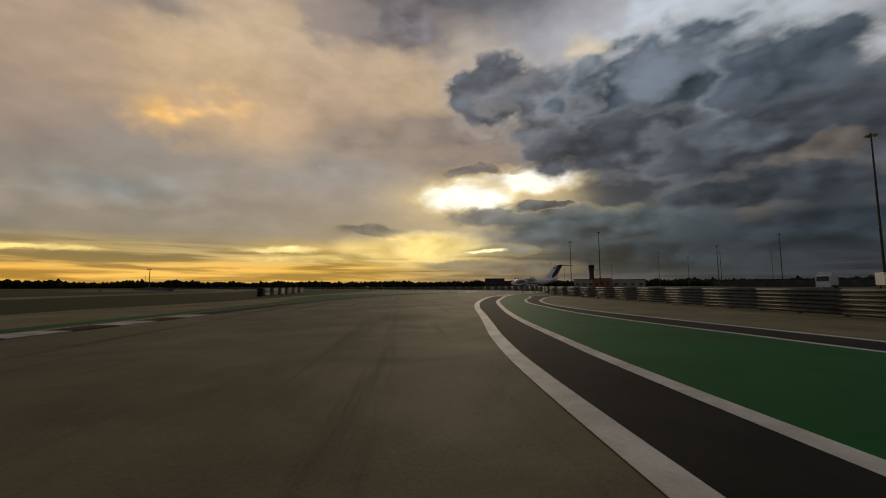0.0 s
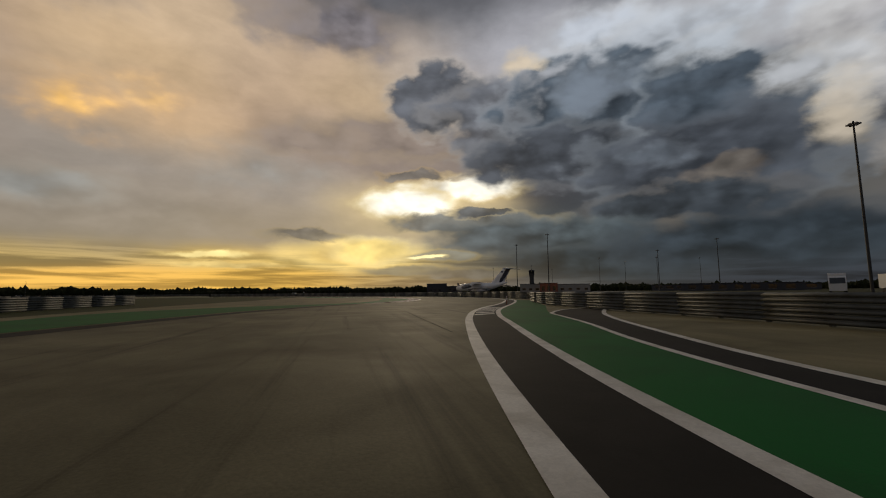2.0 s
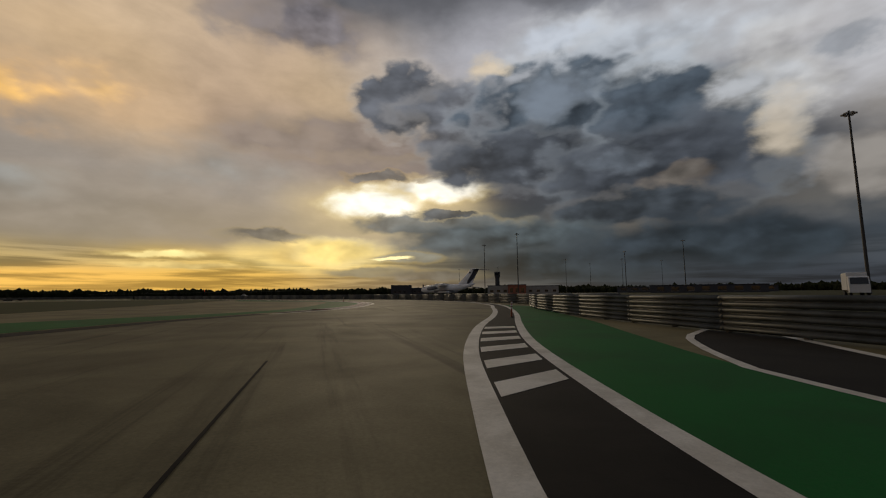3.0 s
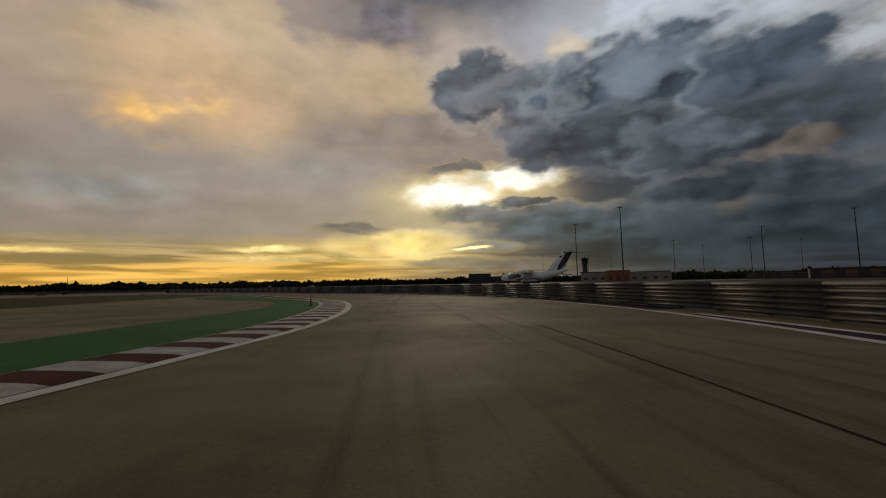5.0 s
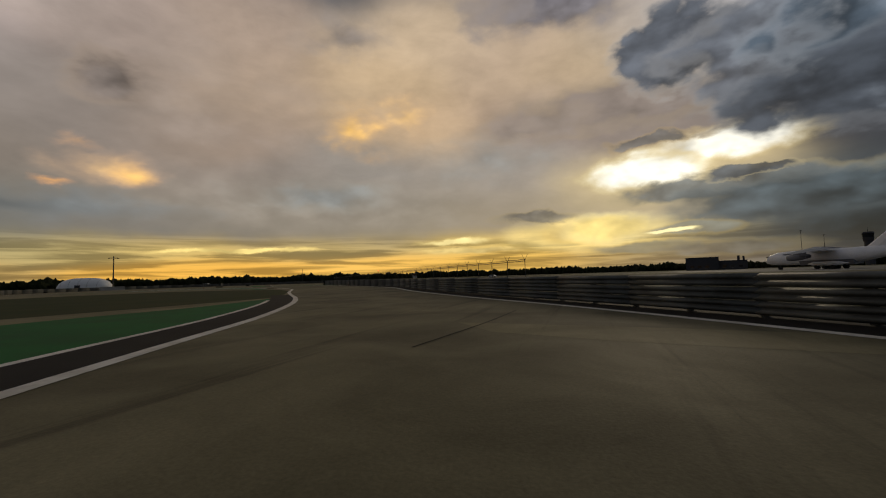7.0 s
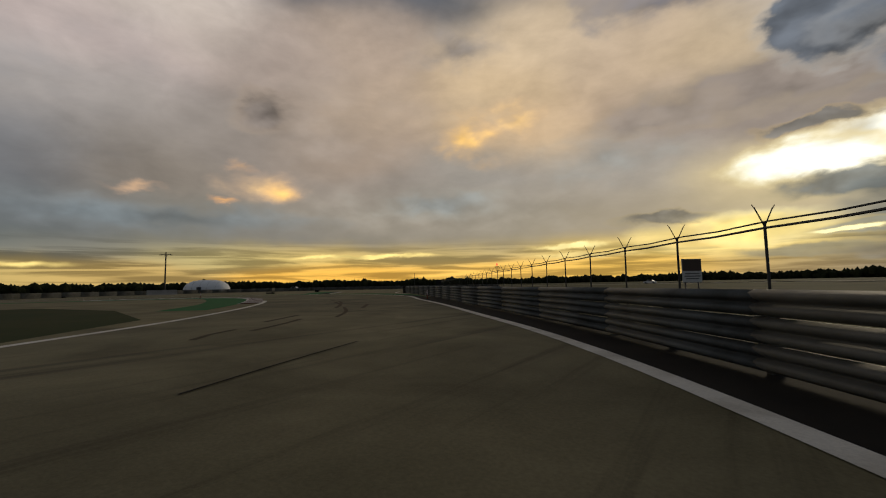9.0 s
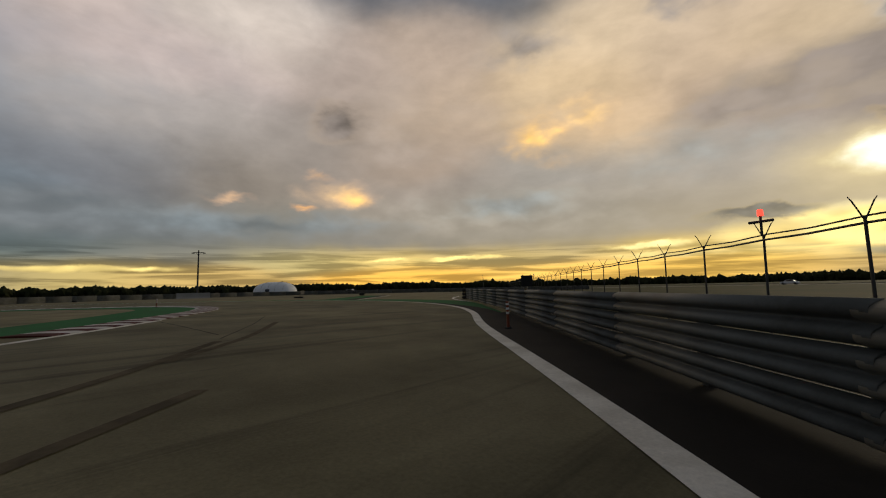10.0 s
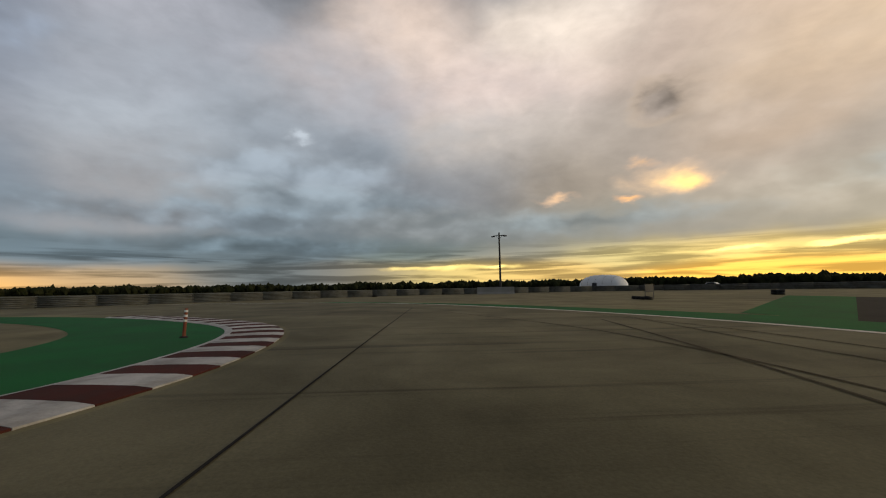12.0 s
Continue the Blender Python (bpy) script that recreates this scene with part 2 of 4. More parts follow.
cloud(110, 14.9, 16.3, 3.3, "7c848f", "8e929a", 1, 1.2, 0.6)
cloud(144, 26.4, 13.0, 5.5, "5f6674", "7c8290", 1, 1.2, 0.7)
cloud(107, 11.6, 18.2, 2.5, "6e7780", "858b92", 1, 1.2, 0.6)
cloud(121, 9.0, 22.9, 2.3, "5c6772", "717a84", 1, 1.2, 0.6)
cloud(110, 5.7, 22.7, 1.8, "56626c", "6a747c", 1, 1, 0.6)
cloud(107, 19.6, 1.9, 1.0, "a4aab4", "989ca4", 1.3, 1.2, 0.4)
cloud(12, 15.8, 10.0, 3.6, "8c9090", "9c9a94", 1.3, 1.0, 0.55)
cloud(35, 11.3, 9.8, 2.3, "848e92", "98988f", 1.2, 1.2, 0.5)
cloud(68, 8.4, 18.0, 1.8, "6c7479", "7f8486", 1.1, 1.2, 0.6)
cloud(17, 4.7, 4.8, 0.5, "ffe9a0", "e8c878", 0.9, 1.2, 0.85)
cloud(45, 3.9, 10.3, 0.3, "ffe28c", "e8c878", 0.9, 1.2, 0.85)
cloud(86, 2.6, 8.9, 0.4, "ffe08a", "e8c878", 0.9, 1.2, 0.85)
cloud(15, 3.5, 7.5, 0.5, "ffe090", "e0c078", 0.9, 1.2, 0.85)
cloud(58, 21.7, 3.8, 2.7, "756c68", "b09a84", 1.3, 1.6, 0.75)
cloud(32, 30.5, 6.0, 2.6, "77706e", "a89a8e", 1.3, 1.6, 0.75)
cloud(57, 22.0, 4.2, 3.0, "6e645e", "9c8a7c", 1.0, 1.1, 0.85)
cloud(6, 7.6, 5.2, 0.9, "6f6a62", "a89468", 0.8, 1, 0.8)
cloud(-7, 20.7, 13.9, 2.9, "7c716b", "a8967c", 0.8, 1.2, 0.85)
cloud(6, 19.5, 8.0, 2.2, "847870", "a8947c", 0.9, 1.2, 0.7)
cloud(-9, 16.1, 5.7, 1.0, "6a6663", "b89c6c", 0.6, 1.1, 0.9)
cloud(2, 33.1, 10.6, 3.8, "67646a", "9a8e88", 1, 1.3, 0.9)
cloud(11, 33.8, 5.8, 2.7, "7a7270", "a89a8c", 0.8, 1.1, 0.7)
cloud(-43, 28.5, 15.6, 4.8, "a8b0ba", "c8cacc", 0.9, 1.3, 0.8)
cloud(-57, 20.5, 4.4, 6.2, "b4b8be", "d4d4d2", 0.9, 1.3, 0.9)
cloud(-12, 25.6, 6.5, 4.0, "52565e", "bcb4ac", 0.5, 1.3, 1)
cloud(-21, 22.8, 8.5, 5.3, "575b63", "a4a2a2", 0.6, 1.3, 0.95)
cloud(-36, 22.5, 13.3, 6.7, "434d58", "a4acb6", 0.5, 1.3, 1)
cloud(-30, 17.6, 13.6, 4.0, "40454d", "84888e", 0.6, 1.3, 1)
cloud(-45, 14.9, 12.7, 6.2, "3f4852", "808a94", 0.5, 1.3, 1)
cloud(-47, 20.9, 8.8, 5.5, "424c57", "98a2ac", 0.5, 1.3, 1)
cloud(-45, 15.4, 13.5, 5.1, "3d424a", "6c7078", 0.7, 1.3, 1)
cloud(-43, 10.2, 10.4, 2.7, "353b42", "706c68", 0.6, 1.3, 1)
cloud(-34, 25.6, 5.3, 2.7, "6e7885", "9ca6b2", 0.9, 1.3, 0.7)
cloud(-44, 21.7, 5.9, 2.7, "424c57", "5c6672", 0.9, 1.3, 0.7)
cloud(-40, 16.7, 4.3, 1.6, "5a626c", "767e88", 0.9, 1.3, 0.6)
cloud(-48, 13.8, 4.2, 1.5, "6e675f", "8c7c6a", 0.9, 1.2, 0.7)
cloud(-43, 7.7, 3.5, 1.2, "837a6c", "968a78", 1.1, 1.3, 0.7)
cloud(-16, 9.4, 12.5, 1.6, "686c6c", "b8a880", 0.6, 1.2, 0.95)
cloud(-25, 7.3, 15.9, 2.5, "475157", "667074", 0.7, 1.2, 1)
cloud(-32, 3.6, 19.2, 3.1, "2c353b", "40484e", 0.9, 1, 1)
cloud(-51, 5.7, 17.9, 4.1, "2a323a", "3e4650", 0.9, 1, 1)
cloud(-12, 4.9, 5.2, 0.8, "74746a", "c0a868", 0.7, 1.1, 0.8)
cloud(-8, 2.9, 7.5, 0.7, "7e7a68", "b89c60", 0.7, 1.1, 0.8)
cloud(-16, 2.4, 8.2, 1.0, "6c6a62", "98885f", 0.8, 1.1, 0.8)
cloud(-10, 4.7, 2.7, 0.3, "fff0b4", "ead48c", 0.7, 1.2, 0.9)
cloud(-19, 10.7, 3.5, 0.7, "585c60", "c8b890", 0.5, 1.2, 0.9)
cloud(-64, 12.2, 4.2, 2.7, "8c8884", "b0a8a0", 0.9, 1.3, 0.7)
cloud(-64, 24.0, 3.4, 1.5, "757b84", "b0b4ba", 0.9, 1.3, 0.7)
cloud(-68, 26.9, 6.9, 2.7, "a8aab0", "c8c8cc", 0.9, 1.3, 0.7)
cloud(-33, 32.2, 8.0, 2.4, "a8b0bc", "c4c6c8", 1.1, 1.3, 0.8)
cloud(-47, 27.6, 6.0, 1.8, "a4acb6", "c0c2c4", 1.1, 1.3, 0.8)
cloud(-54, 22.6, 3.0, 2.2, "acb0b6", "c8c4be", 1.1, 1.3, 0.75)
cloud(-58, 18.0, 2.6, 3.6, "b4aa9a", "d0c2a8", 1.1, 1.3, 0.75)
cloud(-24, 29.6, 3.4, 1.3, "c4b49a", "dccdb0", 1.1, 1.3, 0.7)
cloud(-69, -0.6, 2.7, 0.4, "f0a040", "d09040", 0.8, 1.1, 1)
air = WT.nodes.new("ShaderNodeTexSky")
air.sky_type, air.sun_disc = "NISHITA", False
air.sun_elevation, air.sun_rotation = radians(12), radians(9)
clear = vec(WT, "MULTIPLY", air.outputs[0], (0.06, 0.06, 0.06))
whole = vec(WT, "ADD", vec(WT, "MULTIPLY", lit, (0.94, 0.94, 0.94)), vec(WT, "MULTIPLY", clear, (0.02, 0.02, 0.02)))
shine = WT.nodes.new("ShaderNodeBackground")
WT.links.new(whole, shine.inputs[0])
shine.inputs[1].default_value = 1.0
out = WT.nodes.new("ShaderNodeOutputWorld")
WT.links.new(shine.outputs[0], out.inputs[0])

sun = new("sun", bpy.data.lights.new("sun", "SUN"))
sun.data.energy, sun.data.angle, sun.data.color = 0.5, radians(12), (1.0, 0.82, 0.58)
sun.matrix_world = look((0, 0, 60), (-12, -80, 42))

# ---- materials ----


def material(name, base, rough=0.8, metal=0.0, specular=0.4):
    m = bpy.data.materials.new(name)
    m.use_nodes = True
    shader = m.node_tree.nodes["Principled BSDF"]
    shader.inputs["Base Color"].default_value = (*base, 1)
    shader.inputs["Roughness"].default_value = rough
    shader.inputs["Metallic"].default_value = metal
    shader.inputs["Specular IOR Level"].default_value = specular
    return m, m.node_tree, shader


def worn(name, base, other, scale=1.0, fine=40.0, rough=0.85, metal=0.0, bump=0.3, depth=0.01, stain=0.5, specular=0.3, pieces=0.0):
    """A surface of two tones mixed in patches, with grain and fine relief at real size."""
    m, tree, shader = material(name, base, rough, metal, specular)
    where = tree.nodes.new("ShaderNodeNewGeometry").outputs["Position"]
    patch, _ = fractal(tree, where, scale, 5.0, 0.6, 0.3)
    grain, _ = fractal(tree, where, fine, 4.0, 0.7)
    mixed = blend(tree, calc(tree, "MULTIPLY", smooth(tree, patch, 0.35, 0.68), stain), (*base, 1), (*other, 1))
    tone = calc(tree, "ADD", 0.72, calc(tree, "MULTIPLY", grain, 0.56))
    if pieces:
        chance = tree.nodes.new("ShaderNodeObjectInfo").outputs["Random"]
        tone = calc(tree, "MULTIPLY", tone, calc(tree, "ADD", 1 - pieces / 2, calc(tree, "MULTIPLY", chance, pieces)))
    toned = vec(tree, "MULTIPLY", mixed, None)
    feed(tree, toned.node, 1, tone)
    tree.links.new(toned, shader.inputs["Base Color"])
    tree.links.new(calc(tree, "ADD", rough - 0.1, calc(tree, "MULTIPLY", grain, 0.2), clamp=True), shader.inputs["Roughness"])
    relief = tree.nodes.new("ShaderNodeBump")
    feed(tree, relief, "Strength", bump)
    feed(tree, relief, "Distance", depth)
    feed(tree, relief, "Height", grain)
    tree.links.new(relief.outputs[0], shader.inputs["Normal"])
    return m


def pavement(name, base, other, streaks=0.5):
    """Old airfield concrete and asphalt: patches, long tyre streaks, spots and grain."""
    m, tree, shader = material(name, base, 0.85, 0.0, 0.12)
    where = tree.nodes.new("ShaderNodeNewGeometry").outputs["Position"]
    broad, _ = fractal(tree, where, 0.045, 4.0, 0.6, 0.5)
    patch, _ = fractal(tree, where, 0.35, 6.0, 0.62, 0.4)
    grain, _ = fractal(tree, where, 28.0, 3.0, 0.7)
    turned = tree.nodes.new("ShaderNodeMapping")
    feed(tree, turned, "Vector", where)
    turned.inputs["Rotation"].default_value = (0, 0, radians(8))
    turned.inputs["Scale"].default_value = (1.6, 0.05, 1.0)
    long, _ = fractal(tree, turned.outputs[0], 1.0, 6.0, 0.65, 0.3)
    mixed = blend(tree, smooth(tree, broad, 0.36, 0.64), (*base, 1), (*other, 1))
    tone = calc(tree, "ADD", 0.2, calc(tree, "MULTIPLY", patch, 1.6))
    tone = calc(tree, "MULTIPLY", tone, calc(tree, "SUBTRACT", 1.0, calc(tree, "MULTIPLY", smooth(tree, long, 0.52, 0.72), streaks)))
    tone = calc(tree, "MULTIPLY", tone, calc(tree, "ADD", 0.65, calc(tree, "MULTIPLY", grain, 0.7)))
    toned = vec(tree, "MULTIPLY", mixed, None)
    feed(tree, toned.node, 1, tone)
    tree.links.new(toned, shader.inputs["Base Color"])
    tree.links.new(calc(tree, "SUBTRACT", 0.95, calc(tree, "MULTIPLY", patch, 0.3)), shader.inputs["Roughness"])
    relief = tree.nodes.new("ShaderNodeBump")
    feed(tree, relief, "Strength", 0.35)
    feed(tree, relief, "Distance", 0.01)
    feed(tree, relief, "Height", grain)
    tree.links.new(relief.outputs[0], shader.inputs["Normal"])
    return m


FIELD = worn("field_grass", (0.046, 0.048, 0.016), (0.074, 0.064, 0.026), 0.06, 6.0, 0.95, bump=0.1, depth=0.02, stain=0.9, specular=0.1)
TURF = worn("infield_grass", (0.026, 0.036, 0.007), (0.044, 0.044, 0.012), 0.25, 9.0, 0.95, bump=0.12, depth=0.02, stain=0.7, specular=0.1)
ROAD = pavement("track_surface", (0.162, 0.140, 0.078), (0.120, 0.104, 0.059))
RUNOFF = pavement("runoff_concrete", (0.190, 0.160, 0.082), (0.150, 0.127, 0.066), 0.2)
PATCH = pavement("patched_concrete", (0.205, 0.176, 0.094), (0.165, 0.141, 0.075), 0.3)
APRON = pavement("apron_concrete", (0.20, 0.19, 0.16), (0.16, 0.15, 0.13), 0.1)
DARK = worn("dark_asphalt", (0.016, 0.014, 0.012), (0.030, 0.026, 0.021), 0.8, 35.0, 0.88, stain=0.6, specular=0.1)
GREEN = worn("green_paint", (0.008, 0.118, 0.022), (0.012, 0.076, 0.018), 0.5, 30.0, 0.8, stain=0.7, specular=0.1)
WHITE = worn("white_paint", (0.70, 0.66, 0.58), (0.38, 0.34, 0.27), 1.3, 30.0, 0.7, stain=0.6)
KERB_WHITE = worn("kerb_white", (0.52, 0.49, 0.46), (0.22, 0.20, 0.175), 1.8, 30.0, 0.75, stain=0.7, pieces=0.25)
KERB_RED = worn("kerb_red", (0.080, 0.020, 0.014), (0.046, 0.020, 0.015), 1.8, 30.0, 0.85, stain=0.7, specular=0.08, pieces=0.3)
TAR = worn("tar_seam", (0.020, 0.018, 0.016), (0.035, 0.030, 0.026), 2.0, 40.0, 0.92, specular=0.05)
RUBBER_MARK = worn("rubber_mark", (0.060, 0.048, 0.032), (0.105, 0.084, 0.053), 1.6, 25.0, 0.92, stain=0.9, specular=0.05)
STEEL = worn("galvanised_steel", (0.115, 0.118, 0.108), (0.060, 0.058, 0.048), 1.1, 22.0, 0.62, 0.15, bump=0.08, stain=0.8, pieces=0.06)
POST = worn("post_steel", (0.16, 0.15, 0.135), (0.10, 0.085, 0.07), 2.0, 30.0, 0.6, 0.4, stain=0.7)
POLE = worn("dark_pole", (0.06, 0.058, 0.055), (0.04, 0.036, 0.032), 1.0, 20.0, 0.6, 0.3)
BLACK = worn("black_rubber", (0.012, 0.012, 0.012), (0.022, 0.021, 0.020), 2.0, 30.0, 0.8)
ORANGE = worn("orange_plastic", (0.24, 0.060, 0.026), (0.15, 0.040, 0.020), 3.0, 40.0, 0.5, stain=0.6)
BAND = worn("reflective_white", (0.75, 0.74, 0.72), (0.55, 0.53, 0.50), 4.0, 40.0, 0.45)
SHEET = worn("white_membrane", (0.84, 0.83, 0.82), (0.74, 0.73, 0.72), 0.15, 3.0, 0.6, stain=0.5)
CONCRETE = worn("grey_concrete", (0.30, 0.285, 0.26), (0.20, 0.19, 0.17), 0.9, 25.0, 0.85)
CLAD = worn("dark_cladding", (0.045, 0.045, 0.052), (0.060, 0.060, 0.065), 0.2, 4.0, 0.7)
BRICKY = worn("orange_cladding", (0.30, 0.10, 0.055), (0.22, 0.08, 0.05), 0.3, 5.0, 0.75)
PALE = worn("pale_cladding", (0.30, 0.28, 0.25), (0.22, 0.20, 0.18), 0.3, 5.0, 0.75)
PLANE_WHITE = worn("aircraft_white", (0.82, 0.82, 0.83), (0.66, 0.66, 0.67), 0.2, 4.0, 0.4)
PLANE_GREY = worn("aircraft_grey", (0.20, 0.20, 0.22), (0.15, 0.15, 0.17), 0.2, 4.0, 0.45)
PLANE_BLUE = worn("aircraft_navy", (0.020, 0.024, 0.050), (0.028, 0.030, 0.055), 0.2, 4.0, 0.4)
GLASS = material("dark_glass", (0.02, 0.025, 0.03), 0.08, 0.0, 0.6)[0]
LEAF = worn("far_foliage", (0.020, 0.025, 0.010), (0.032, 0.032, 0.014), 0.15, 1.2, 0.95, bump=0.0, stain=0.9, specular=0.05)
TRUCK_WHITE = worn("truck_white", (0.62, 0.62, 0.62), (0.5, 0.5, 0.5), 0.8, 8.0, 0.4)
SIGN_WHITE = worn("sign_white", (0.62, 0.60, 0.56), (0.5, 0.48, 0.44), 1.5, 20.0, 0.5)
SIGN_RED = worn("sign_brown", (0.085, 0.05, 0.035), (0.06, 0.04, 0.03), 1.5, 20.0, 0.5)
m, tree, shader = material("red_lamp_glass", (0.5, 0.02, 0.01), 0.3)
shader.inputs["Emission Color"].default_value = (1.0, 0.05, 0.03, 1)
shader.inputs["Emission Strength"].default_value = 2.0
RED_LAMP = m

# ---- making meshes ----
from mathutils.geometry import tessellate_polygon


def mesh_of(name, bm, mat, smooth_faces=False):
    bmesh.ops.recalc_face_normals(bm, faces=bm.faces)
    me = bpy.data.meshes.new(name)
    bm.to_mesh(me)
    bm.free()
    me.materials.append(mat)
    if smooth_faces:
        me.polygons.foreach_set("use_smooth", [True] * len(me.polygons))
    return me


def part(name, bm, mat, parent, label="", smooth_faces=False):
    ob = new(name, bm if isinstance(bm, bpy.types.Mesh) else mesh_of(name, bm, mat, smooth_faces))
    ob.parent = parent
    return tagged(ob, label)


def thing(name, m, label, category, group="", kind=""):
    ob = new(name)
    ob.empty_display_size = 0.3
    ob.matrix_world = m
    return tagged(ob, label, category, group, kind)


def structure(name, bm, mat, label, category="ground"):
    ob = new(name, mesh_of(name, bm, mat))
    return tagged(ob, label, category, "", "structure")


def add_box(bm, lo, hi, bevel=0.0):
    made = bmesh.ops.create_cube(bm, size=1.0, matrix=Matrix.Translation((Vector(lo) + Vector(hi)) / 2) @ Matrix.Diagonal((*(Vector(hi) - Vector(lo)), 1)))
    if bevel:
        edges = list({e for v in made["verts"] for e in v.link_edges})
        bmesh.ops.bevel(bm, geom=edges, offset=bevel, segments=2, affect="EDGES", profile=0.5)
    return bm


def box(lo, hi, bevel=0.0):
    return add_box(bmesh.new(), lo, hi, bevel)


def add_tube(bm, a, b, r0, r1=None, sides=8):
    a, b = Vector(a), Vector(b)
    r1 = r0 if r1 is None else r1
    turn = (b - a).to_track_quat("Z", "Y").to_matrix().to_4x4()
    bmesh.ops.create_cone(bm, cap_ends=True, segments=sides, radius1=r0, radius2=max(r1, 1e-4), depth=(b - a).length, matrix=Matrix.Translation((a + b) / 2) @ turn)
    return bm


def tube(a, b, r0, r1=None, sides=8):
    return add_tube(bmesh.new(), a, b, r0, r1, sides)


def loft(rings, closed=True):
    """A skin over rings of points with the same count, capped at both ends."""
    bm = bmesh.new()
    made = [[bm.verts.new(p) for p in ring] for ring in rings]
    n = len(rings[0])
    for a, b in zip(made, made[1:]):
        for i in range(n if closed else n - 1):
            bm.faces.new((a[i], a[(i + 1) % n], b[(i + 1) % n], b[i]))
    if closed:
        bm.faces.new(made[0][::-1])
        bm.faces.new(made[-1])
    return bm


def glide(points, step=1.0):
    """A smooth line through the points of the plan, in even steps."""
    pts = [Vector(p) for p in points]
    pts = [2 * pts[0] - pts[1], *pts, 2 * pts[-1] - pts[-2]]
    raw = []
    for p0, p1, p2, p3 in zip(pts, pts[1:], pts[2:], pts[3:]):
        for k in range(24):
            t = k / 24
            raw.append(0.5 * (2 * p1 + (p2 - p0) * t + (2 * p0 - 5 * p1 + 4 * p2 - p3) * t * t + (3 * p1 - p0 - 3 * p2 + p3) * t**3))
    raw.append(pts[-2])
    far = np.r_[0, np.cumsum([(b - a).length for a, b in zip(raw, raw[1:])])]
    stops = np.linspace(0, far[-1], max(2, int(round(far[-1] / step)) + 1))
    xy = np.array(raw)
    return [Vector((x, y)) for x, y in zip(np.interp(stops, far, xy[:, 0]), np.interp(stops, far, xy[:, 1]))]


def resample(line, count):
    far = np.r_[0, np.cumsum([(b - a).length for a, b in zip(line, line[1:])])]
    stops = np.linspace(0, far[-1], count)
    xy = np.array(line)
    return [Vector((x, y)) for x, y in zip(np.interp(stops, far, xy[:, 0]), np.interp(stops, far, xy[:, 1]))]


def beside(line, off):
    """The line moved to its right by off metres."""
    out = []
    for i, p in enumerate(line):
        along = (line[min(i + 1, len(line) - 1)] - line[max(i - 1, 0)]).normalized()
        out.append(p + off * Vector((along.y, -along.x)))
    return out


def sheet(left, right, z):
    """A flat surface between two lines of the plan."""
    count = max(len(left), len(right))
    left, right = resample(left, count), resample(right, count)
    bm = bmesh.new()
    a = [bm.verts.new((*p, z)) for p in left]
    b = [bm.verts.new((*p, z)) for p in right]
    for i in range(count - 1):
        bm.faces.new((a[i], b[i], b[i + 1], a[i + 1]))
    return bm


def polygon(points, z):
    bm = bmesh.new()
    made = [bm.verts.new((*p, z)) for p in points]
    for three in tessellate_polygon([[Vector((*p, z)) for p in points]]):
        bm.faces.new([made[i] for i in three])
    return bm


def stripe(line, width, z):
    return sheet(beside(line, -width / 2), beside(line, width / 2), z)


# ---- the plan: edges of the track ----
EDGE_RIGHT = glide([(0.6, -60), (1.0, -25), (1.4, -5), (1.6, 4.8), (1.9, 9), (2.4, 13), (2.9, 17), (3.5, 22), (4.5, 28), (5.8, 34), (7.6, 41.0),
                    (8.8, 45), (10.3, 49.3), (12.6, 54.4), (15.4, 59.6), (18.0, 65), (20.3, 70.5), (22.6, 76), (24.2, 82.5), (25.4, 90), (25.5, 97),
                    (24.9, 104), (23.3, 112), (20.3, 120), (15.5, 128), (10.2, 135.5), (4.2, 143), (-3.4, 153.5), (-10.6, 165), (-14.6, 170.4),
                    (-19.6, 175.8), (-26, 182.5), (-32.7, 189), (-37.1, 193.8), (-41.5, 197.6), (-48, 201.4), (-55, 203.6), (-62, 203.8), (-69.6, 202.2),
                    (-78.5, 198.2), (-86.8, 192.5), (-93, 184), (-96, 172), (-97, 150)])
INNER_RIGHT = glide([(2.2, -60), (2.5, -25), (2.8, -5), (3.0, 4.8), (3.3, 9.5), (3.7, 14), (4.3, 18.5), (5.2, 24), (6.3, 30), (7.5, 35), (9.0, 40.5),
                     (10.1, 44.5), (11.9, 49.6), (14.3, 54.8), (17.1, 60.4), (19.6, 65.8), (21.8, 71), (23.7, 76.3), (25.2, 82.5), (26.0, 90)])
EDGE_LEFT = glide([(-10.2, -60), (-9.9, -20), (-9.4, 5), (-8.7, 13), (-8.1, 21), (-7.4, 29.5), (-6.2, 38), (-4.5, 46), (-2.0, 54.5), (1.5, 62.5), (5.0, 68),
                   (7.8, 71.6), (9.4, 74.4), (10.6, 77), (11.7, 80.5), (12.8, 84.8), (13.7, 89), (14.0, 93.5), (13.9, 98), (13.4, 102.8), (12.5, 107.5),
                   (11.1, 111.2), (9.3, 115), (6.4, 120), (3.3, 126), (0.4, 131.8), (-3.7, 138.4), (-8.2, 144.3), (-13.4, 150.2), (-18.8, 156.6),
                   (-23.4, 162.6), (-28, 168.4), (-34, 174.4), (-40.4, 179.8), (-45.6, 183.4), (-50, 186.2), (-55, 188.9), (-60, 190.5), (-64, 190.6),
                   (-67.6, 189.8), (-70.4, 188.2), (-73, 185.6), (-76.4, 181), (-79.5, 174), (-81, 165), (-81.5, 150)])
RAIL_A = glide([(13.5, -60), (14.2, -20), (14.9, 5), (15.9, 20), (16.9, 32), (17.4, 42), (17.9, 51), (19.0, 58), (21.2, 65.5), (23.6, 70.8)], 2.0)
